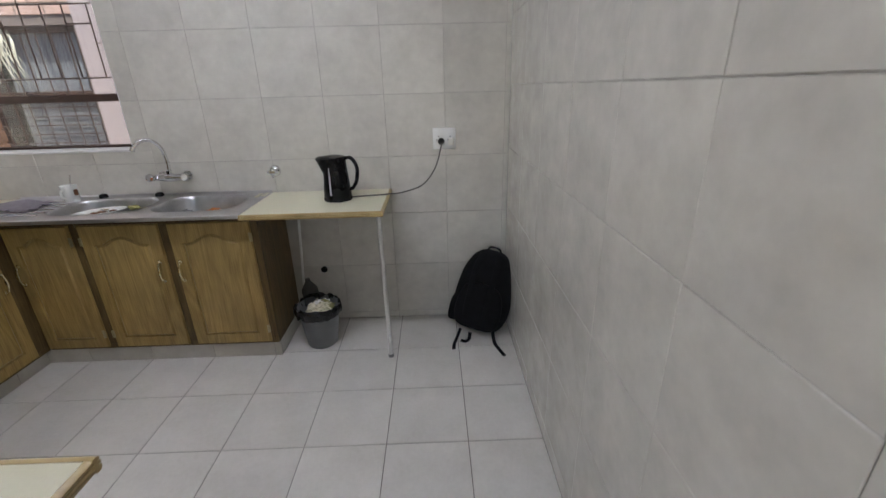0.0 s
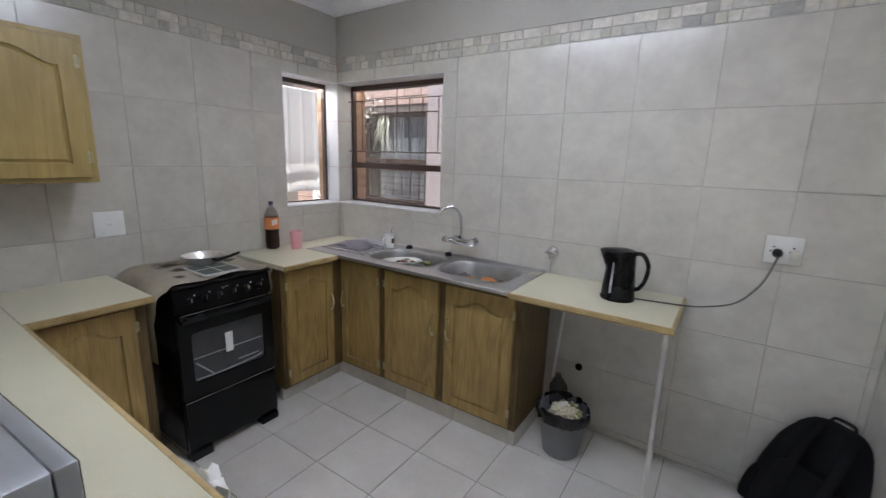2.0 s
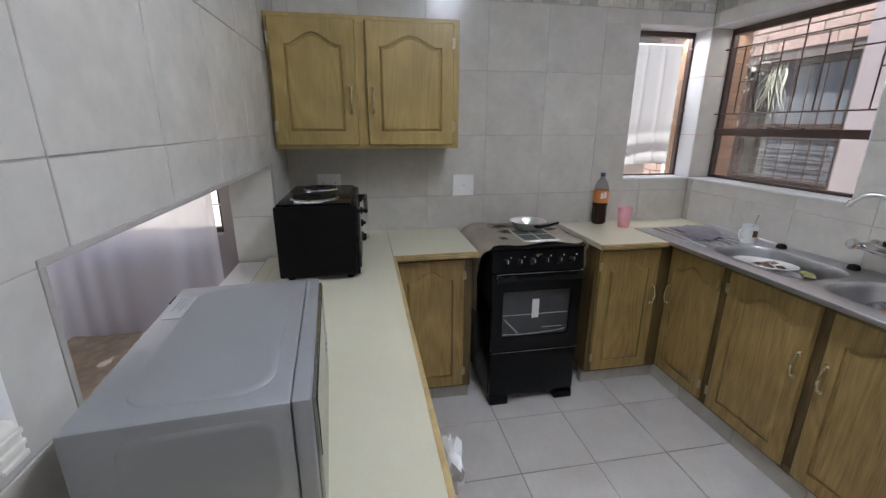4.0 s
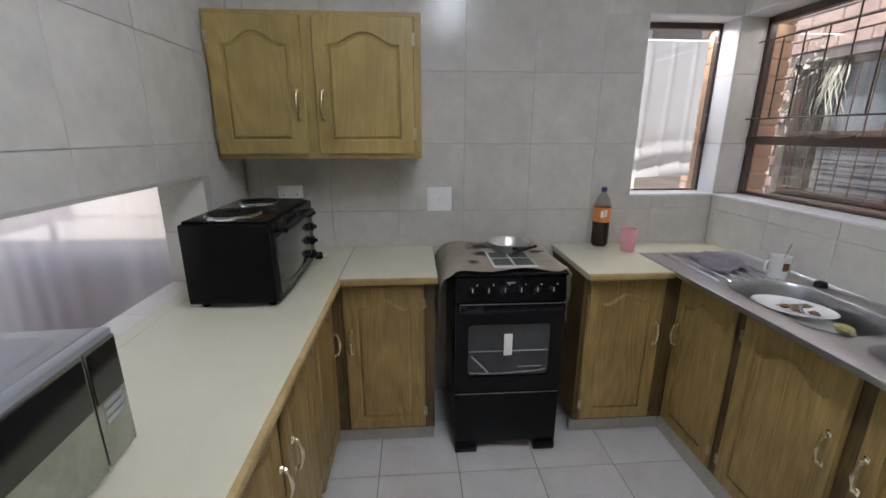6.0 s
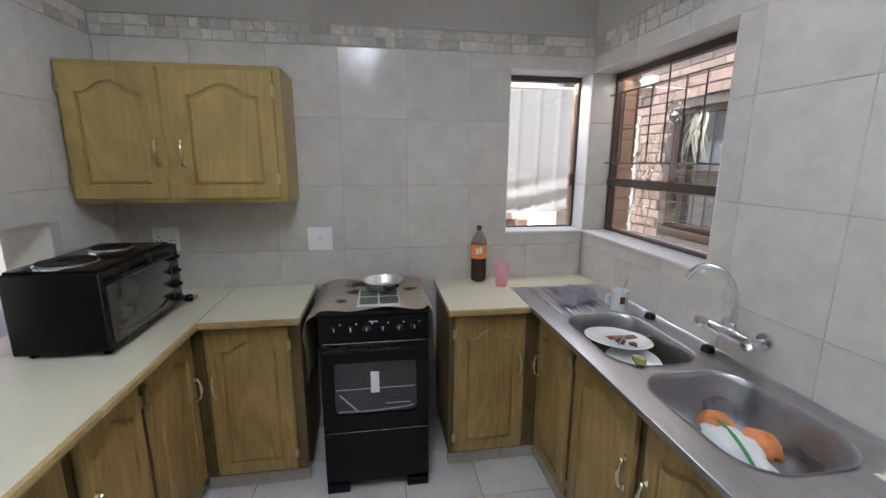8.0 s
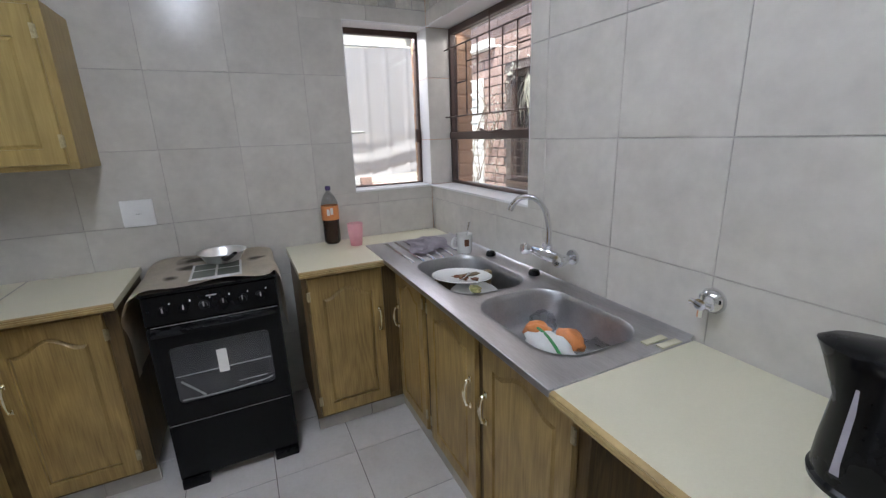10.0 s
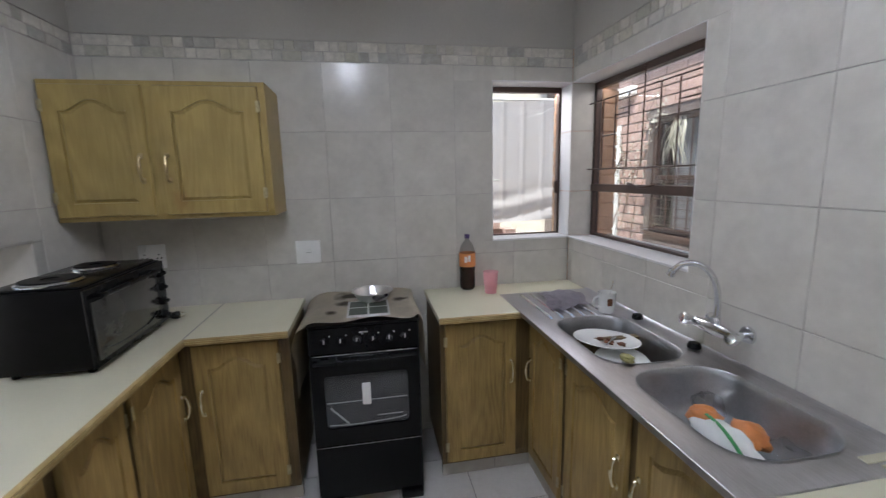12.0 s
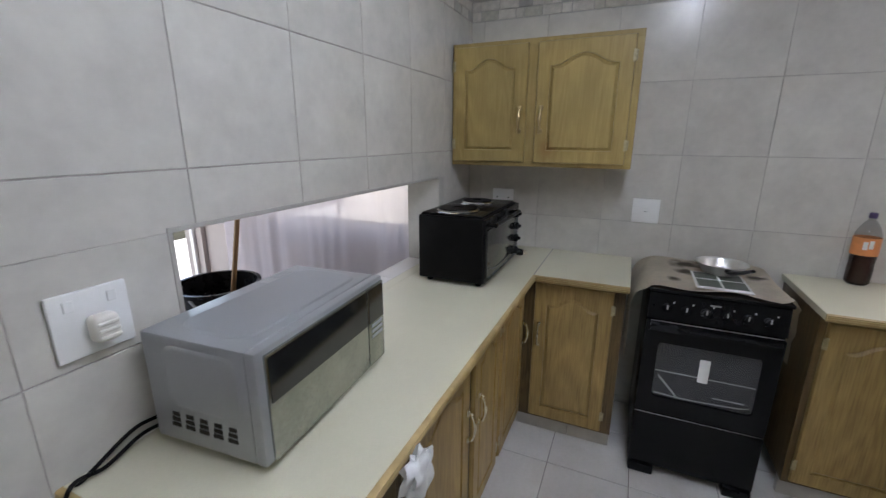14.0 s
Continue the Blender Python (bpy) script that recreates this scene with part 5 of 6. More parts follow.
part("spoon", bm, CHROME, mug, "bright teaspoon")

# dishcloth: a rumpled sheet
bm = bmesh.new()
g = []
for i in range(19):
    row = []
    for j in range(15):
        u, v = i / 18, j / 14
        a = 2 * math.pi * u
        x = -2.055 + 0.29 * u + 0.02 * math.sin(6 * v)
        y = 2.665 + 0.22 * v + 0.03 * math.sin(5 * u)
        z = SZ + 0.009 + 0.012 * (noise.noise(Vector((u * 5, v * 5, 2))) + 0.5) + 0.012 * max(0, 1 - abs(u - 0.5) * 3) * max(0, 1 - abs(v - 0.55) * 3)
        row.append(bm.verts.new((x, y, z)))
    g.append(row)
for a, b in zip(g, g[1:]):
    for k in range(14):
        bm.faces.new((a[k], a[k + 1], b[k + 1], b[k]))
bmesh.ops.solidify(bm, geom=bm.faces, thickness=0.003)
solid("dishcloth", bm, GREYCLOTH, "rumpled grey dishcloth on the drainer", "cloth", angle=80)

# crumpled film and paper
def crumple(bm, at, dims, seed, sub=3, amp=0.35):
    bmesh.ops.create_icosphere(bm, subdivisions=sub, radius=1.0)
    for v in bm.verts:
        p = v.co.copy()
        k = 1 + amp * noise.noise(p * 2.2 + Vector((seed, 0, 0))) + 0.4 * amp * noise.noise(p * 5 + Vector((0, seed, 0)))
        v.co = Vector((p.x * dims[0] * k, p.y * dims[1] * k, p.z * dims[2] * k)) + Vector(at)
    return bm


# plates in the near bowl
def dish(name, at, r, tilt, label):
    t = thing(name, at, label, "plate", "dirty plates")
    bm = bmesh.new()
    lathe(bm, [(0, 0.0), (r * 0.55, 0.0), (r * 0.62, 0.004), (r * 0.98, 0.018), (r, 0.020), (r * 0.97, 0.022), (r * 0.6, 0.008), (0, 0.005)], (0, 0, 0), 36)
    m = Matrix.Translation(at) @ Euler([radians(a) for a in tilt]).to_matrix().to_4x4()
    bmesh.ops.transform(bm, matrix=m, verts=bm.verts)
    part("dish", bm, CERAMIC, t)
    return t, m


t, m = dish("plate", (-1.45, 2.745, SZ - 0.045), 0.135, (-4, -3, 0), "white plate with food scraps in the sink")
for k in range(9):
    bm = bmesh.new()
    a, b = random.uniform(-0.03, 0.07), random.uniform(-0.04, 0.05)
    bmesh.ops.create_icosphere(bm, subdivisions=1, radius=1.0)
    for v in bm.verts:
        v.co = Vector((v.co.x * random.uniform(0.012, 0.022), v.co.y * random.uniform(0.006, 0.012), v.co.z * 0.007)) + Vector((a, b, 0.012))
    bmesh.ops.transform(bm, matrix=m, verts=bm.verts)
    part("food_scrap", bm, FOOD, t)
bm = bmesh.new()
tube(bm, [(-0.02, 0.05, 0.02), (0.03, 0.0, 0.018), (0.11, -0.07, 0.03)], [0.009, 0.003, 0.004], 8, flat=0.4)
bmesh.ops.transform(bm, matrix=m, verts=bm.verts)
part("spoon", bm, CHROME, t)
dish("plate", (-1.32, 2.735, SZ - 0.085), 0.105, (4, 12, 0), "white saucer leaning under the plate in the sink")
bm = bmesh.new()
lathe(bm, [(0, 0), (0.07, 0), (0.085, 0.03), (0.088, 0.034), (0.082, 0.032), (0.066, 0.006), (0, 0.005)], (-1.43, 2.76, SZ - 0.157), 28)
solid("bowl", bm, CERAMIC, "white bowl under the plates in the sink", "bowl")
bm = bmesh.new()
brush = thing("scrubbing_brush", (-1.20, 2.68, SZ - 0.12), "worn dish brush with an olive head standing in the sink", "brush")
tube(bm, curve_pts([(-1.235, 2.70, SZ - 0.13), (-1.215, 2.685, SZ - 0.06), (-1.182, 2.662, SZ + 0.006)], 6), [0.012] * 6 + [0.013] * 6 + [0.014], 10, flat=0.6)
part("handle", bm, GREYBIN, brush)
part("head", crumple(bmesh.new(), (-1.180, 2.660, SZ + 0.014), (0.030, 0.020, 0.012), 31, 3, 0.4), OLIVE, brush, "olive bristle head", angle=70)

# packaging in the far bowl
bag = thing("food_packet", (-0.93, 2.72, SZ - 0.157), "crumpled white and orange plastic food packet in the sink", "packet")
part("packet", crumple(bmesh.new(), (-0.845, 2.745, SZ - 0.104), (0.112, 0.058, 0.050), 4), PAPERW, bag, "white plastic film", angle=70)
part("print", crumple(bmesh.new(), (-0.945, 2.770, SZ - 0.088), (0.050, 0.040, 0.034), 7), ORANGE, bag, "orange printed end", angle=70)
part("print", crumple(bmesh.new(), (-0.830, 2.810, SZ - 0.078), (0.056, 0.040, 0.034), 9), ORANGE, bag, "orange printed end", angle=70)
bm = bmesh.new()
tube(bm, curve_pts([(-0.92, 2.752, SZ - 0.058), (-0.86, 2.738, SZ - 0.053), (-0.80, 2.722, SZ - 0.060), (-0.75, 2.712, SZ - 0.080)], 6), 0.006, 8, flat=0.5)
part("stripe", bm, GREEN, bag, "green printed stripe")
ob = solid("plastic_bag", crumple(bmesh.new(), (-0.765, 2.85, SZ - 0.112), (0.075, 0.06, 0.046), 13), CLEARPL, "crumpled clear plastic bag in the sink", "plastic bag", angle=70)
ob = solid("plastic_bag", crumple(bmesh.new(), (-1.03, 2.86, SZ - 0.11), (0.05, 0.045, 0.045), 17), CLEARPL, "crumpled clear plastic bag in the sink", "plastic bag", angle=70)
for a, b in (((-0.612, 2.865), (-0.588, 2.950)), ((-0.578, 2.885), (-0.554, 2.965))):
    bm = box((a[0], a[1], SZ), (b[0], b[1], SZ + 0.005), 0.0015, 1)
    solid("tile_offcut", bm, LAMINATE, "thin cream tile offcut on the sink edge", "tile offcut", "tile offcuts")

# ---- bin and rucksack ----
bn = thing("bin", (-0.288, 2.735, 0), "grey plastic bin with black liner, full of rubbish", "bin")
bm = bmesh.new()
lathe(bm, [(0, 0.006), (0.090, 0.0), (0.094, 0.006), (0.127, 0.25), (0.134, 0.252), (0.135, 0.266), (0.127, 0.268), (0.123, 0.255), (0.090, 0.012), (0, 0.012)], (-0.288, 2.735, 0), 36)
part("bucket", bm, GREYBIN, bn)
bm = bmesh.new()
sg = 40
rings = []
for r, h, a in ((0.116, 0.19, 0.0), (0.124, 0.255, 0.003), (0.133, 0.278, 0.010), (0.142, 0.268, 0.012), (0.143, 0.235, 0.014), (0.139, 0.215, 0.012)):
    rings.append([Vector((-0.288 + (r + a * noise.noise(Vector((k * 0.7, h * 9, 1)))) * math.cos(2 * math.pi * k / sg), 2.735 + (r + a * noise.noise(Vector((k * 0.7, h * 9, 1)))) * math.sin(2 * math.pi * k / sg), h + 2.2 * a * noise.noise(Vector((k * 0.6, 5, h * 5))))) for k in range(sg)])
loft(bm, rings)
part("liner", bm, LINER, bn, "black plastic liner over the rim", angle=70)
for k in range(16):
    a, r = k * 2.4, 0.012 + 0.06 * (k / 16) ** 0.6
    bm = crumple(bmesh.new(), (-0.270 + r * math.cos(a), 2.725 + r * math.sin(a), 0.245 + 0.03 * (1 - r / 0.1)), (0.036 - 0.001 * k, 0.020 + 0.001 * (k % 5), 0.014 + 0.002 * (k % 4)), k * 3.1, 3, 0.95)
    part("waste_paper", bm, (PAPER, PAPERW, PAPER, OLIVE, PAPER)[k % 5], bn, angle=70)
bm = bmesh.new()
lathe(bm, [(0, 0), (0.046, 0.0), (0.052, 0.02), (0.050, 0.05), (0.045, 0.06), (0.051, 0.07), (0.050, 0.12), (0.020, 0.165), (0.015, 0.17), (0.015, 0.19)], (-0.335, 2.795, 0.225), 20, axis=(-0.12, 0.1, 1))
part("empty_bottle", bm, HAZEPL, bn, "clear empty plastic bottle")
bm = bmesh.new()
lathe(bm, [(0, 0), (0.020, 0), (0.022, 0.012), (0.015, 0.022), (0, 0.024)], (-0.30, YN - 0.002, 0.385), 22, axis=(0, -1, 0))
solid("waste_cap", bm, BLACKPL, "black pipe cap on the wall above the bin", "pipe cap")

rs = thing("rucksack", (0.725, 2.80, 0), "black fabric rucksack leaning in the corner", "rucksack")
lean = Matrix.Translation((0.700, 2.795, 0.0)) @ Euler((radians(-14), radians(9), radians(-22))).to_matrix().to_4x4()


def sack(dims, at, seed, pinch=0.25):
    """A soft upright bag: a rounded block narrowing to the top, with folds."""
    bm = bmesh.new()
    bmesh.ops.create_cube(bm, size=2.0)
    bmesh.ops.subdivide_edges(bm, edges=bm.edges[:], cuts=9, use_grid_fill=True)
    for v in bm.verts:
        p = v.co
        q = Vector([math.copysign(abs(c) ** 1.0, c) for c in p])
        ln = (abs(q.x) ** 4 + abs(q.y) ** 4 + abs(q.z) ** 4) ** 0.25
        q /= ln
        k = 1 - pinch * max(0, (q.z + 0.1)) ** 1.6
        f = 0.03 * noise.noise(q * 3.1 + Vector((seed, 0, 0)))
        v.co = Vector((at[0] + dims[0] * q.x * (k + f), at[1] + dims[1] * q.y * (k + 2 * f), at[2] + dims[2] * q.z * (1 + f * 0.5)))
    bmesh.ops.transform(bm, matrix=lean, verts=bm.verts)
    return bm


part("main_bag", sack((0.185, 0.085, 0.265), (0, 0.02, 0.285), 1, 0.32), FABRIC, rs, angle=80)
part("front_pocket", sack((0.150, 0.045, 0.15), (0, -0.075, 0.19), 5, 0.2), FABRIC, rs, angle=80)
part("side_pocket", sack((0.035, 0.06, 0.09), (-0.165, 0.0, 0.13), 9, 0.2), FABRIC, rs, angle=80)
for x in (-0.07, 0.06):
    bm = bmesh.new()
    tube(bm, [lean @ Vector(p) for p in curve_pts([(x * 0.8, -0.03, 0.53), (x, -0.095, 0.44), (x, -0.118, 0.30), (x, -0.125, 0.17), (x, -0.10, 0.06)], 6)], 0.020, 10, flat=0.3)
    part("strap", bm, FABRIC, rs, angle=80)
bm = bmesh.new()
tube(bm, [lean @ Vector(p) for p in curve_pts([(-0.045, 0.03, 0.535), (-0.03, 0.03, 0.565), (0.03, 0.03, 0.565), (0.045, 0.03, 0.535)], 6)], 0.009, 8, flat=0.6)
part("grab_loop", bm, FABRIC, rs)
for pts in ([(0.60, 2.72, 0.07), (0.575, 2.69, 0.02), (0.555, 2.64, 0.006), (0.550, 2.585, 0.006)], [(0.66, 2.70, 0.05), (0.65, 2.68, 0.012), (0.625, 2.665, 0.006), (0.60, 2.68, 0.006)], [(0.80, 2.68, 0.07), (0.805, 2.62, 0.02), (0.83, 2.56, 0.006), (0.85, 2.50, 0.006)]):
    bm = bmesh.new()
    tube(bm, curve_pts(pts, 6), 0.011, 8, flat=0.3)
    part("loose_strap", bm, FABRIC, rs)

# plastic bag caught under the worktop edge
bm = crumple(bmesh.new(), (-0.525, 0.998, 0.865), (0.052, 0.024, 0.050), 21, 3, 0.7)
solid("plastic_bag", bm, PAPERW, "small crumpled white plastic bag caught at the worktop edge", "plastic bag", angle=75)

# ---- next room, seen through the hatch ----
RX, RY = -2.42, -2.2
bm = bmesh.new()
WZ0, WZ1 = 0.92, 2.1
B(bm, (XO, RY - 0.22, -0.22), (RX, YB, WZ0)), B(bm, (XO, RY - 0.22, WZ1), (RX, YB, CEIL))
B(bm, (XO, RY - 0.22, WZ0), (RX, -1.46, WZ1)), B(bm, (XO, 0.02, WZ0), (RX, YB, WZ1))
structure("wall_dining_west", bm, TAUPE, "taupe painted wall with a wide curtained window", "wall")
bm = bmesh.new()
# window stretched east past the part that shows, to light the room
DX0, DX1, DZ0, DZ1 = -2.38, 0.6, 0.1, 2.05
B(bm, (RX - 0.02, RY - 0.22, -0.22), (DX0, RY, CEIL)), B(bm, (DX1, RY - 0.22, -0.22), (3.2, RY, CEIL))
B(bm, (DX0, RY - 0.22, -0.22), (DX1, RY, DZ0)), B(bm, (DX0, RY - 0.22, DZ1), (DX1, RY, CEIL))
structure("wall_dining_south", bm, TAUPE, "taupe painted wall with a bright window", "wall")
# out-of-sight board, added to stop sun striking the next room's wall
structure("eave", box((RX - 0.5, RY - 0.95, 2.28), (3.2, RY - 0.22, 2.34)), CEILING, "unseen white board added to keep the sun out", "eave")
structure("wall_dining_east", box((3.0, RY, -0.22), (3.2, YB, CEIL)), TAUPE, "plain taupe painted wall", "wall")
structure("wall_dining_north", box((XE + 0.2, YB, -0.22), (3.2, YB + 0.2, CEIL)), TAUPE, "plain taupe painted wall", "wall")
structure("floor_dining", box((RX, RY, -T), (3.0, -0.6, 0)), FTILE, "pale tiled floor of the next room", "floor")
win = thing("window_3", (RX - 0.08, -0.85, WZ0), "brown steel window behind a net curtain", "window")
tagged(win, kind="structure")
for nm, lo, hi in (("top_rail", (RX - 0.10, -1.46, WZ1 - 0.03), (RX - 0.06, 0.02, WZ1)), ("bottom_rail", (RX - 0.10, -1.46, WZ0), (RX - 0.06, 0.02, WZ0 + 0.03)), ("stile", (RX - 0.10, -1.46, WZ0), (RX - 0.06, -1.43, WZ1)),
                   ("stile", (RX - 0.10, -0.01, WZ0), (RX - 0.06, 0.02, WZ1)), ("mullion", (RX - 0.10, -0.73, WZ0), (RX - 0.06, -0.71, WZ1))):
    part(nm, box(lo, hi, 0.003, 1), FRAMEB, win)
for k in range(5):
    bm = bmesh.new()
    tube(bm, [(RX - 0.05, -1.45, WZ0 + 0.17 + 0.2 * k), (RX - 0.05, 0.01, WZ0 + 0.17 + 0.2 * k)], 0.005, 8)
    part("burglar_bar", bm, WHITE, win)
win = thing("window_4", ((DX0 + DX1) / 2, RY - 0.1, DZ0), "bright window with a pale frame, widened to add light", "window")
tagged(win, kind="structure")
for nm, lo, hi in (("stile", (DX0, RY - 0.12, DZ0), (DX0 + 0.03, RY - 0.08, DZ1)), ("stile", (DX1 - 0.03, RY - 0.12, DZ0), (DX1, RY - 0.08, DZ1)), ("top_rail", (DX0, RY - 0.12, DZ1 - 0.03), (DX1, RY - 0.08, DZ1)), ("bottom_rail", (DX0, RY - 0.12, DZ0), (DX1, RY - 0.08, DZ0 + 0.03))):
    part(nm, box(lo, hi, 0.003, 1), WHITE, win)
# net curtain: a pleated sheet
bm = bmesh.new()
N = 260
a, b = [], []
for k in range(N + 1):
    y = -1.78 + 1.80 * k / N
    x = RX + 0.10 + 0.011 * math.sin(y * 17 + 2.6 * math.sin(y * 5.3)) + 0.014 * math.sin(y * 7.1 + 1.0) + 0.004 * math.sin(y * 49 + 2 * math.sin(y * 9))
    a.append(bm.verts.new((x, y, 0.10))), b.append(bm.verts.new((x * 0.3 + (RX + 0.10) * 0.7, y, 2.25)))
for k in range(N):
    bm.faces.new((a[k], a[k + 1], b[k + 1], b[k]))
cur = thing("net_curtain", (RX + 0.10, -0.93, 0.1), "sheer lilac-white net curtain over a wide window", "curtain")
part("net", bm, NET, cur, angle=80)
for y in (-1.98, 0.10):
    part("bracket", box((RX - 0.005, y - 0.015, 2.24), (RX + 0.11, y + 0.015, 2.28), 0.003), WOODP, cur)
bm = bmesh.new()
tube(bm, [(RX + 0.10, -2.0, 2.26), (RX + 0.10, 0.12, 2.26)], 0.012, 10)
part("rod", bm, WOODP, cur, "wooden curtain rod")
# low bed under a beige throw
bed = thing("daybed", (-1.85, -0.34, 0), "low bed with a fluffy beige throw by the curtain", "bed")
part("base", box((-2.27, -0.80, 0.06), (-1.30, 0.12, 0.26), 0.01), WOODP, bed)
part("mattress", box((-2.27, -0.80, 0.26), (-1.30, 0.12, 0.385), 0.03, 3), CARD, bed)
for x in (-2.22, -1.36):
    for y in (-0.75, 0.07):
        part("leg", box((x - 0.025, y - 0.025, 0), (x + 0.025, y + 0.025, 0.06), 0.003), WOODP, bed)
bm = bmesh.new()
g = [[bm.verts.new((-2.28 + 1.0 * i / 36, -0.81 + 0.94 * j / 34, 0.395 + 0.02 * noise.noise(Vector((i * 0.3, j * 0.3, 4))) + 0.008 * noise.noise(Vector((i * 1.1, j * 1.1, 9))))) for j in range(35)] for i in range(37)]
for a, b in zip(g, g[1:]):
    for k in range(34):
        bm.faces.new((a[k], a[k + 1], b[k + 1], b[k]))
bmesh.ops.solidify(bm, geom=bm.faces, thickness=0.012)
part("throw", bm, THROW, bed, "fluffy beige throw", angle=80)
# black tub with a broom handle
tub = thing("laundry_tub", (-1.66, -1.10, 0), "tall black plastic tub standing in the next room", "tub")
bm = bmesh.new()
lathe(bm, [(0, 0.02), (0.19, 0.0), (0.20, 0.02), (0.255, 0.60), (0.275, 0.605), (0.275, 0.63), (0.25, 0.63), (0.19, 0.04), (0, 0.03)], (-1.66, -1.10, 0), 32)
part("basin", bm, BLACKPL, tub)
for a in (0.6, 3.7):
    bm = bmesh.new()
    tube(bm, curve_pts([(-1.66 + 0.27 * math.cos(a - 0.3), -1.10 + 0.27 * math.sin(a - 0.3), 0.60), (-1.66 + 0.32 * math.cos(a), -1.10 + 0.32 * math.sin(a), 0.57), (-1.66 + 0.27 * math.cos(a + 0.3), -1.10 + 0.27 * math.sin(a + 0.3), 0.60)], 6), 0.008, 8)
    part("grip", bm, GREYCABLE, tub, "grey rope grip")
bm = bmesh.new()
tube(bm, [(-1.62, -1.04, 0.05), (-1.90, -1.02, 1.45)], 0.017, 10)
solid("broom_handle", bm, WOODP, "leaning brown wooden broom handle in the tub", "broom")

# ---- outdoors ----
def brick_wall(parent, x0, x1, z0, z1, y, holes, face, brick_m, joint=0.012, L=0.222, H=0.073, count=[0]):
    """Rows of bricks on a face; face +1 looks to -y. Bricks share meshes of equal length."""
    made = {}
    row = 0
    z = z0
    while z < z1 - 0.02:
        h = min(H, z1 - z)
        x = x0 - (L + joint) * 0.5 * (row % 2)
        while x < x1:
            a, b = max(x, x0), min(x + L, x1)
            segs = [(a, b)]
            for hx0, hz0, hx1, hz1 in holes:
                if z + h > hz0 and z < hz1:
                    nxt = []
                    for s0, s1 in segs:
                        if s1 <= hx0 or s0 >= hx1:
                            nxt.append((s0, s1))
                        else:
                            if s0 < hx0:
                                nxt.append((s0, hx0))
                            if s1 > hx1:
                                nxt.append((hx1, s1))
                    segs = nxt
            for s0, s1 in segs:
                if s1 - s0 < 0.03:
                    continue
                key = (round(s1 - s0, 3), round(h, 3))
                if key not in made:
                    made[key] = mesh_of(box((-key[0] / 2, -0.006, -h / 2), (key[0] / 2, 0.006, h / 2), 0.003, 1), "brick", brick_m)
                ob = new("brick", made[key])
                ob.parent = parent
                ob.location = Vector(((s0 + s1) / 2, y - 0.004 + random.uniform(-0.0015, 0.0015), z + h / 2)) - ORIGIN[parent]
            x += L + joint
        z += H + joint
        row += 1


OY = 4.30
house = thing("neighbour_house", (-3.0, OY, -0.23), "pinkish face-brick house across a narrow alley", "house")
OW = (-3.40, 1.06, -2.43, 2.06)
OW2 = (-7.2, -0.2, -6.3, 2.05)
bm = bmesh.new()
for a0, a1, c0, c1 in ((-9, OW2[0], -0.23, 3.4), (OW2[0], OW2[2], OW2[3], 3.4), (OW2[2], OW[0], -0.23, 3.4), (OW[0], OW[2], -0.23, OW[1]), (OW[0], OW[2], OW[3], 3.4), (OW[2], 3.0, -0.23, 3.4)):
    B(bm, (a0, OY, c0), (a1, OY + 0.2, c1))
part("wall", bm, MORTAR, house)
part("render_panel", box((OW[2] + 0.02, OY - 0.012, -0.2), (3.0, OY, 3.3)), MAUVE, house, "mauve painted wall face")
part("roof_edge", box((-9, OY - 0.35, 3.3), (3.0, OY + 0.3, 3.42), 0.01), FRAMEB, house, "brown eaves board")
ow = part("window", box((OW[0], OY + 0.05, OW[3] - 0.05), (OW[2], OY + 0.11, OW[3]), 0.004, 1), FRAMEB, house, "brown barred window")
for lo, hi in (((OW[0], OY + 0.05, OW[1]), (OW[0] + 0.05, OY + 0.11, OW[3] - 0.05)), ((OW[2] - 0.05, OY + 0.05, OW[1]), (OW[2], OY + 0.11, OW[3] - 0.05)), ((OW[0] + 0.05, OY + 0.05, OW[1]), (OW[2] - 0.05, OY + 0.11, OW[1] + 0.04)), ((OW[0] + 0.05, OY + 0.05, 1.52), (OW[2] - 0.05, OY + 0.10, 1.56))):
    part("frame", box(lo, hi, 0.004, 1), FRAMEB, ow)
part("pane", box((OW[0] + 0.04, OY + 0.078, OW[1] + 0.03), (OW[2] - 0.04, OY + 0.084, OW[3] - 0.04)), GLASS, ow)
# black sheet gives the darkness of the room behind the pane
part("backing", box((OW[0], OY + 0.16, OW[1]), (OW[2], OY + 0.18, OW[3])), SHADE_FILL, ow, "black sheet standing for the unlit room")
part("blind", box((OW[0] + 0.24, OY + 0.10, OW[1]), (OW[2] - 0.05, OY + 0.108, OW[3])), LILAC, ow, "grey blind")
for k in range(6):
    bm = bmesh.new()
    tube(bm, [(OW[0] + 0.04, OY + 0.03, OW[1] + 0.07 + k * 0.075), (OW[2] - 0.04, OY + 0.03, OW[1] + 0.07 + k * 0.075)], 0.005, 6)
    part("bar", bm, FRAMEB, ow)
for k in range(7):
    bm = bmesh.new()
    x = OW[0] + 0.12 + k * 0.125
    tube(bm, [(x, OY + 0.025, OW[1] + 0.03), (x, OY + 0.025, OW[3] - 0.05)], 0.005, 6)
    part("bar", bm, FRAMEB, ow)
part("sill", box((OW[0] + 0.002, OY - 0.008, OW[1] - 0.06), (OW[2] - 0.002, OY + 0.06, OW[1]), 0.004), FRAMEB, ow, "brown painted sill")
part("gate", box((OW2[0], OY + 0.1, OW2[1]), (OW2[2], OY + 0.12, OW2[3])), PAPERW, house, "white painted door")
ld = part("door", box((-4.25, OY - 0.035, -0.2), (-3.79, OY - 0.014, 2.05), 0.004, 1), PAPERW, house, "white painted louvre door")
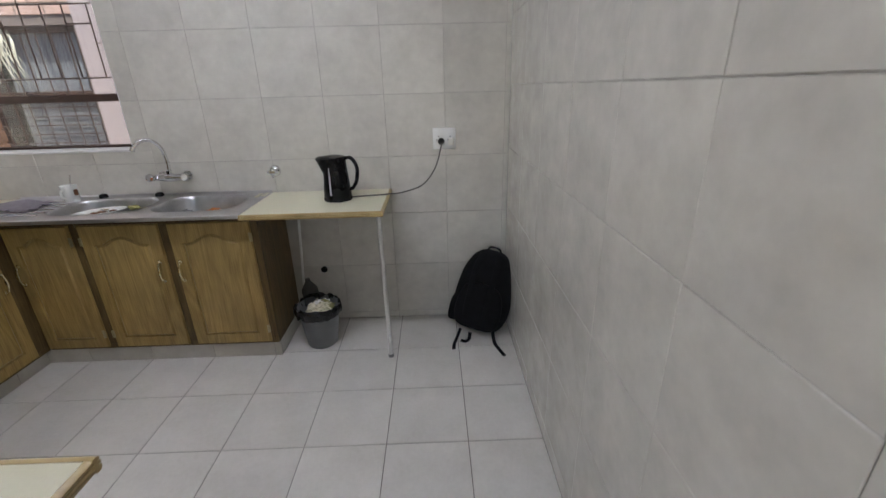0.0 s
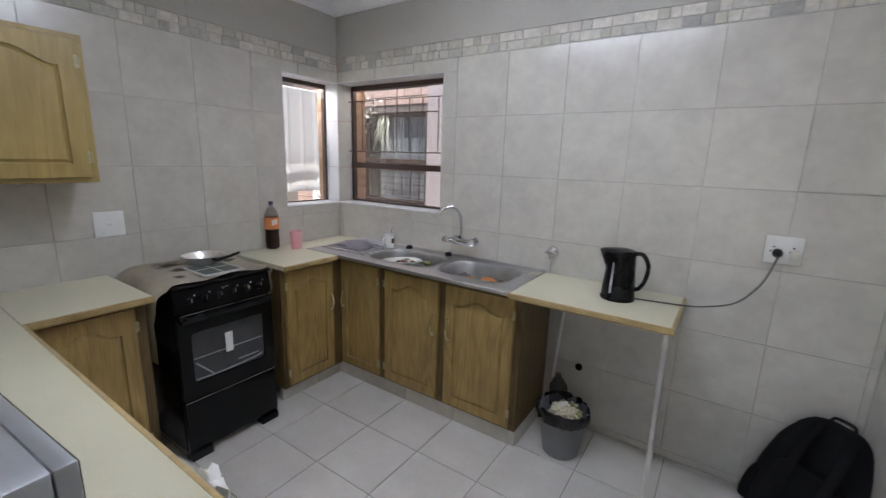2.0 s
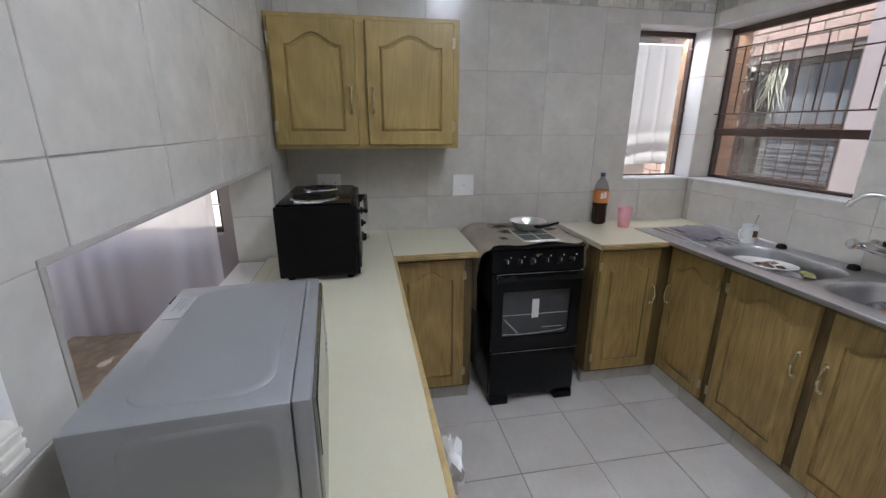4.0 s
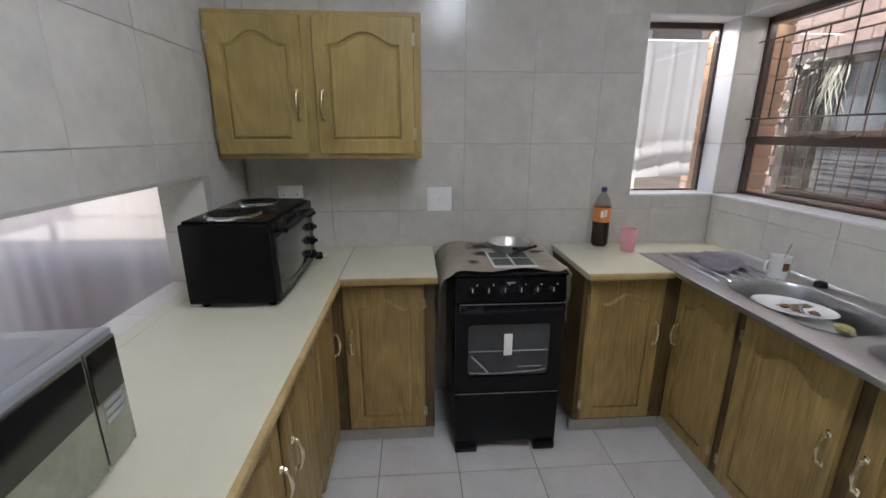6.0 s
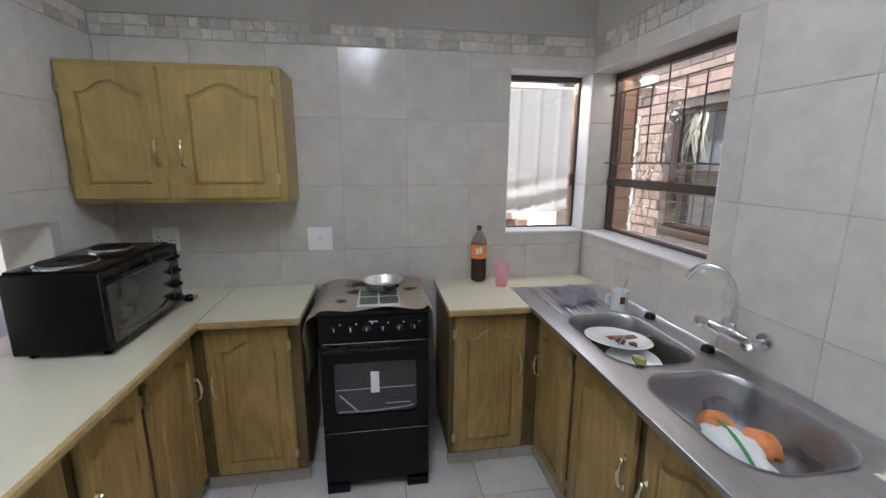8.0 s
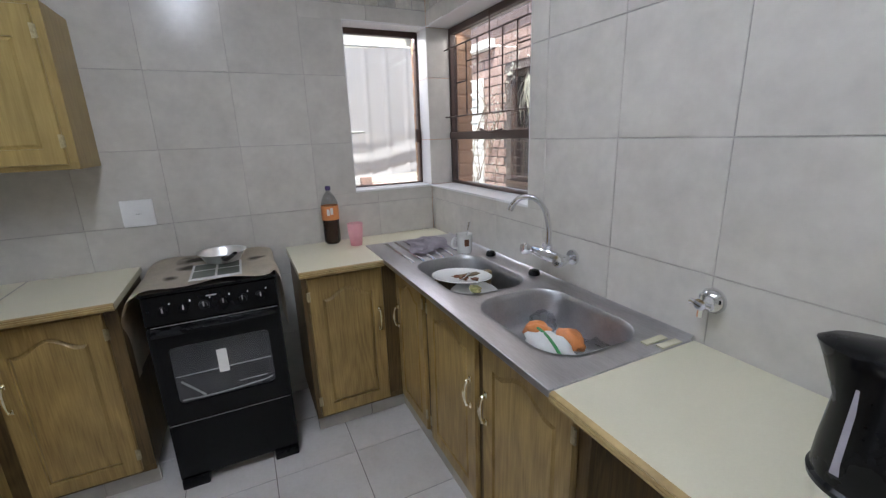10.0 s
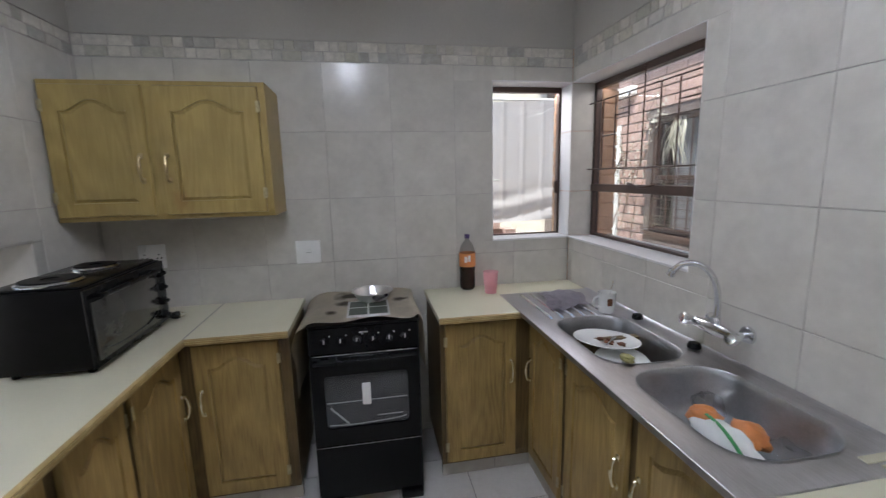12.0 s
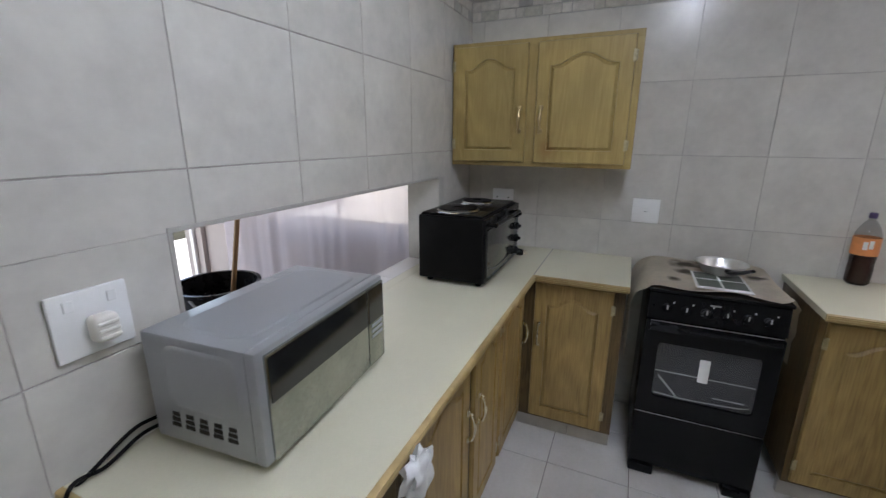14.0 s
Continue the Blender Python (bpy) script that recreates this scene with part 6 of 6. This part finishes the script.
for k in range(26):
    part("slat", box((-4.21, OY - 0.044, -0.10 + k * 0.082), (-3.83, OY - 0.0345, -0.055 + k * 0.082), 0.003, 1), PAPERW, ld)
part("fascia", box((-3.98, OY - 0.08, 2.30), (-3.58, OY - 0.012, 2.38), 0.006, 1), PAPERW, house, "white painted box under the eaves")

# yard wall and hanging white sheet beyond the narrow window
yard = thing("yard_wall", (-5.6, 2.5, -0.23), "pale yard wall behind the house", "garden wall")
part("wall", box((-5.75, -3.0, -0.23), (-5.6, 6.0, 3.1)), CREAMW, yard)
part("coping", box((-5.8, -3.0, 3.1), (-5.55, 6.0, 3.2), 0.01), BRICK_O, yard, "brick coping")
bm = bmesh.new()
g = []
for i in range(121):
    y = 1.9 + 1.72 * i / 120
    row = []
    for j in range(25):
        z = 1.20 + 0.99 * j / 24
        rib = 0.012 * max(0, math.cos((y - 1.9) * 2 * math.pi / 0.17)) ** 6
        fold = 0.022 * math.sin(z * 38 + 1.5 * math.sin(y * 5)) * max(0.0, min(1.0, (1.52 - z) / 0.12))
        row.append(bm.verts.new((-3.35 + rib + fold + 0.02 * math.sin(y * 3 + z * 2), y, z + 0.01 * math.sin(y * 4))))
    g.append(row)
for a, b in zip(g, g[1:]):
    for k in range(24):
        bm.faces.new((a[k], a[k + 1], b[k + 1], b[k]))
sh = thing("shade_sheet", (-3.35, 2.76, 1.3), "ribbed white shade sheet hanging outside the window", "shade sheet")
part("sheet", bm, SHEETW, sh, angle=70)
bm = bmesh.new()
tube(bm, [(-3.35, 1.8, 2.2), (-3.35, 3.7, 2.2)], 0.012, 8)
part("rail", bm, WHITE, sh)
bm = bmesh.new()
tube(bm, [(-3.375, 1.8, 1.56), (-3.375, 3.7, 1.55)], 0.013, 8)
part("rail", bm, WHITE, sh, "cross rail behind the sheet")
for y in (1.82, 3.68):
    bm = bmesh.new()
    tube(bm, [(-3.35, y, -0.23), (-3.35, y, 2.22)], 0.02, 8)
    part("post", bm, FRAMEB, sh)

stack = thing("brick_stack", (-3.95, 2.95, -0.23), "untidy stack of pale bricks beside the yard wall", "brick stack")
brnd = random.Random(11)
part("pile", box((-4.10, 2.42, -0.23), (-3.80, 3.50, 0.85), 0.01), BRICK, stack)
for course in range(4):
    for k in range(9 - 2 * course):
        yb = 2.47 + 0.12 * k + 0.1 * course + brnd.uniform(-0.015, 0.015)
        bm = box((-0.11, -0.05, -0.036), (0.11, 0.05, 0.036), 0.004, 1)
        bmesh.ops.transform(bm, matrix=Matrix.Translation((-3.95 + brnd.uniform(-0.03, 0.03), yb, 0.888 + 0.074 * course)) @ Matrix.Rotation(brnd.uniform(-0.12, 0.12), 4, "Z"), verts=bm.verts)
        part("brick", bm, (BRICK, BRICK, PAPERW)[brnd.randrange(3)], stack)

# creeper with thin bare twigs on the house wall, and a palm's reflection built as fronds
tw = thing("creeper", (-2.75, 4.1, -0.23), "bare twiggy creeper against the brick wall", "creeper")
rnd = random.Random(5)
for k in range(16):
    x = -3.9 + 0.55 * rnd.random()
    p = Vector((x, OY - 0.10 - 0.1 * rnd.random(), 0.6 + rnd.random()))
    pts = [p.copy()]
    d = Vector((rnd.uniform(-0.5, 0.5), 0, 1))
    for s in range(7):
        d = (d + Vector((rnd.uniform(-0.6, 0.6), rnd.uniform(-0.1, 0.1), rnd.uniform(-0.2, 0.3)))).normalized()
        p = p + d * 0.13
        p.y = min(p.y, OY - 0.04)
        pts.append(p.copy())
    bm = bmesh.new()
    tube(bm, pts, [0.006 - 0.0006 * i for i in range(len(pts))], 5)
    part("twig", bm, TWIG, tw)
    leaves = bmesh.new()
    for q in pts[1:]:
        for s in range(3):
            c = q + Vector((rnd.uniform(-0.05, 0.05), rnd.uniform(-0.03, 0.01), rnd.uniform(-0.05, 0.05)))
            u = Vector((rnd.uniform(-1, 1), rnd.uniform(-0.4, 0.4), rnd.uniform(-1, 1))).normalized() * rnd.uniform(0.012, 0.026)
            v = Vector((-u.z, 0.3 * u.x, u.x)) * 0.45
            leaves.faces.new([leaves.verts.new(c + w) for w in (-u, v, u, -v)])
    part("foliage", leaves, PALELEAF, tw, "small pale dry leaves")
palm = thing("frond_reflection", (-3.07, OY - 0.03, 1.55), "pale fronds modelled for a palm reflected in the neighbour's window", "palm frond")
for k in range(20):
    a = rnd.uniform(-1.0, 1.0)
    ln = rnd.uniform(0.22, 0.46)
    top_ = Vector((-3.07 + 0.05 * a, OY + 0.035, 2.04))
    pts = [top_ + Vector((0.13 * a * t_ + 0.03 * math.sin(5 * t_ + k), -0.05 * math.sin(2.2 * t_), -ln * t_)) for t_ in (0, 0.25, 0.5, 0.75, 1.0)]
    bm = bmesh.new()
    tube(bm, pts, [0.0015, 0.005, 0.006, 0.004, 0.001], 6, flat=0.25)
    part("leaflet", bm, PALELEAF, palm)

# face brick on the outside of the pillar, seen past the window frame
z = -0.2
while z < CEIL:
    part("brick", box((XW - 0.02, FY + 0.034, z), (XW + 0.004, YO + 0.004, z + 0.073), 0.003, 1), BRICK_O, column)
    part("brick", box((XO - 0.004, YN - 0.002, z), (FX - 0.034, YN + 0.02, z + 0.073), 0.003, 1), BRICK_O, column)
    z += 0.085
# ---- tiles ----
TILE_MESH = {}


def tile_mesh(w, h, c=0.0015):
    """A chamfered tile of width w and height h, T thick, its back at 0."""
    key = (round(w, 4), round(h, 4))
    if key not in TILE_MESH:
        a, b = w / 2, h / 2
        vs = [(-a, -b, 0), (a, -b, 0), (a, b, 0), (-a, b, 0), (-a, -b, T - c), (a, -b, T - c), (a, b, T - c), (-a, b, T - c), (-a + c, -b + c, T), (a - c, -b + c, T), (a - c, b - c, T), (-a + c, b - c, T)]
        fs = [(k, (k + 1) % 4, (k + 1) % 4 + 4, k + 4) for k in range(4)] + [(k + 4, (k + 1) % 4 + 4, (k + 1) % 4 + 8, k + 8) for k in range(4)] + [(8, 9, 10, 11)]
        me = bpy.data.meshes.new("tile")
        me.from_pydata(vs, [], fs)
        TILE_MESH[key] = me
    return TILE_MESH[key]


MESH_IN = {}


def lay(name, parent, m, rect, material, tilt=0.0):
    u0, v0, u1, v1 = rect
    if u1 - u0 < 0.006 or v1 - v0 < 0.006:
        return
    src = tile_mesh(u1 - u0, v1 - v0)
    key = (src.name, material.name)
    if key not in MESH_IN:
        me = src.copy()
        me.name = name
        me.materials.append(material)
        MESH_IN[key] = me
    ob = new(name, MESH_IN[key])
    ob.parent = parent
    e = Euler((random.gauss(0, tilt), random.gauss(0, tilt), 0)).to_matrix().to_4x4()
    ob.matrix_basis = m @ Matrix.Translation(((u0 + u1) / 2, (v0 + v1) / 2, 0)) @ e


def cut(rect, hole):
    """What is left of a rectangle round a hole."""
    u0, v0, u1, v1 = rect
    a0, b0, a1, b1 = hole
    if u1 <= a0 or u0 >= a1 or v1 <= b0 or v0 >= b1:
        return [rect]
    out = []
    if v0 < b0:
        out.append((u0, v0, u1, b0))
    if v1 > b1:
        out.append((u0, b1, u1, v1))
    lo, hi = max(v0, b0), min(v1, b1)
    if u0 < a0:
        out.append((u0, lo, a0, hi))
    if u1 > a1:
        out.append((a1, lo, u1, hi))
    return out


def wall_tiles(parent, m, u0, u1, ustart, pitch, vtop, holes, v_pitch=TW, gap=0.0012):
    """Square tiles on a wall from the floor to the border; m takes (u, v, out) to the world."""
    us, u = [u0], ustart - pitch * math.ceil((ustart - u0) / pitch)
    while u < u1:
        if u > u0 + 0.01:
            us.append(u)
        u += pitch
    us.append(u1)
    vs, v = [JOINT], vtop
    while v > 0.005:
        if v < JOINT - 0.01:
            vs.append(v)
        v -= v_pitch
    vs.append(0.0)
    vs = vs[::-1]
    for a, b in zip(us, us[1:]):
        for c, d in zip(vs, vs[1:]):
            rects = [(a + 0.6 * gap, c + gap, b - 0.6 * gap, d - gap)]
            for hl in holes:
                rects = [r for q in rects for r in cut(q, hl)]
            for r in rects:
                lay("tile", parent, m, r, TILE, 0.0018)
    # mosaic border, two courses of rough stone chips
    v = JOINT + 0.002
    rnd2 = random.Random(len(us) * 7 + 3)
    for course in range(2):
        u = u0
        while u < u1 - 0.01:
            wd = rnd2.choice((0.048, 0.05, 0.052, 0.1, 0.1, 0.075, 0.11))
            b = min(u + wd, u1)
            r = (u + 0.002, v + 0.002 + 0.051 * course, b - 0.002, v + 0.049 + 0.051 * course)
            k = rnd2.random()
            lay("mosaic_stone", parent, m, r, STONE_L if k < 0.50 else STONE_M if k < 0.80 else STONE_D, 0.012)
            u = b


M_N = Matrix(((1, 0, 0, 0), (0, 0, -1, YN + T), (0, 1, 0, 0), (0, 0, 0, 1)))
M_S = Matrix(((-1, 0, 0, 0), (0, 0, 1, YS - T), (0, 1, 0, 0), (0, 0, 0, 1)))
M_W = Matrix(((0, 0, 1, XW - T), (1, 0, 0, 0), (0, 1, 0, 0), (0, 0, 0, 1)))
M_E = Matrix(((0, 0, -1, XE + T), (-1, 0, 0, 0), (0, 1, 0, 0), (0, 0, 0, 1)))
wall_tiles(wall_n, M_N, XW, XE, 0.183, 0.356, 1.843, [(XW - 0.1, SILL - 0.012, WX1 + 0.002, HEAD + 0.002)])
wall_tiles(wall_w, M_W, YS, YN, 0.86, 0.36, 1.845, [(WY0 - 0.002, SILL - 0.012, YN + 0.1, HEAD + 0.002)])
wall_tiles(wall_s, M_S, -DOOR_X, -XW, 0.507, 0.362, 1.858, [(-HX1 - 0.002, HZ0 - 0.012, -HX0 + 0.002, HZ1 + 0.001)])
wall_tiles(wall_e, M_E, -YN, -YB, -1.106, 0.378, 1.88, [])
M_F = Matrix(((1, 0, 0, 0), (0, 1, 0, 0), (0, 0, 1, -T), (0, 0, 0, 1)))
FP = 0.3755
nx0, nx1 = math.floor((XW + 1.296) / FP), math.ceil((XE + 1.296) / FP)
for i in range(nx0, nx1):
    for j in range(-8, 3):
        r = (-1.296 + i * FP + 0.002, 2.247 + j * FP + 0.002, -1.296 + (i + 1) * FP - 0.002, 2.247 + (j + 1) * FP - 0.002)
        r = (max(r[0], XW), max(r[1], -0.6), min(r[2], XE), min(r[3], YN))
        if r[3] > r[1] and r[2] > r[0]:
            lay("floor_tile", floor, M_F, r, FTILE, 0.0006)
brick_wall(house, -4.6, OW[2] + 0.02, 0.35, 2.62, OY, [(OW[0] - 0.004, OW[1] - 0.062, OW[2] + 0.06, OW[3] + 0.0)], 1, BRICK)
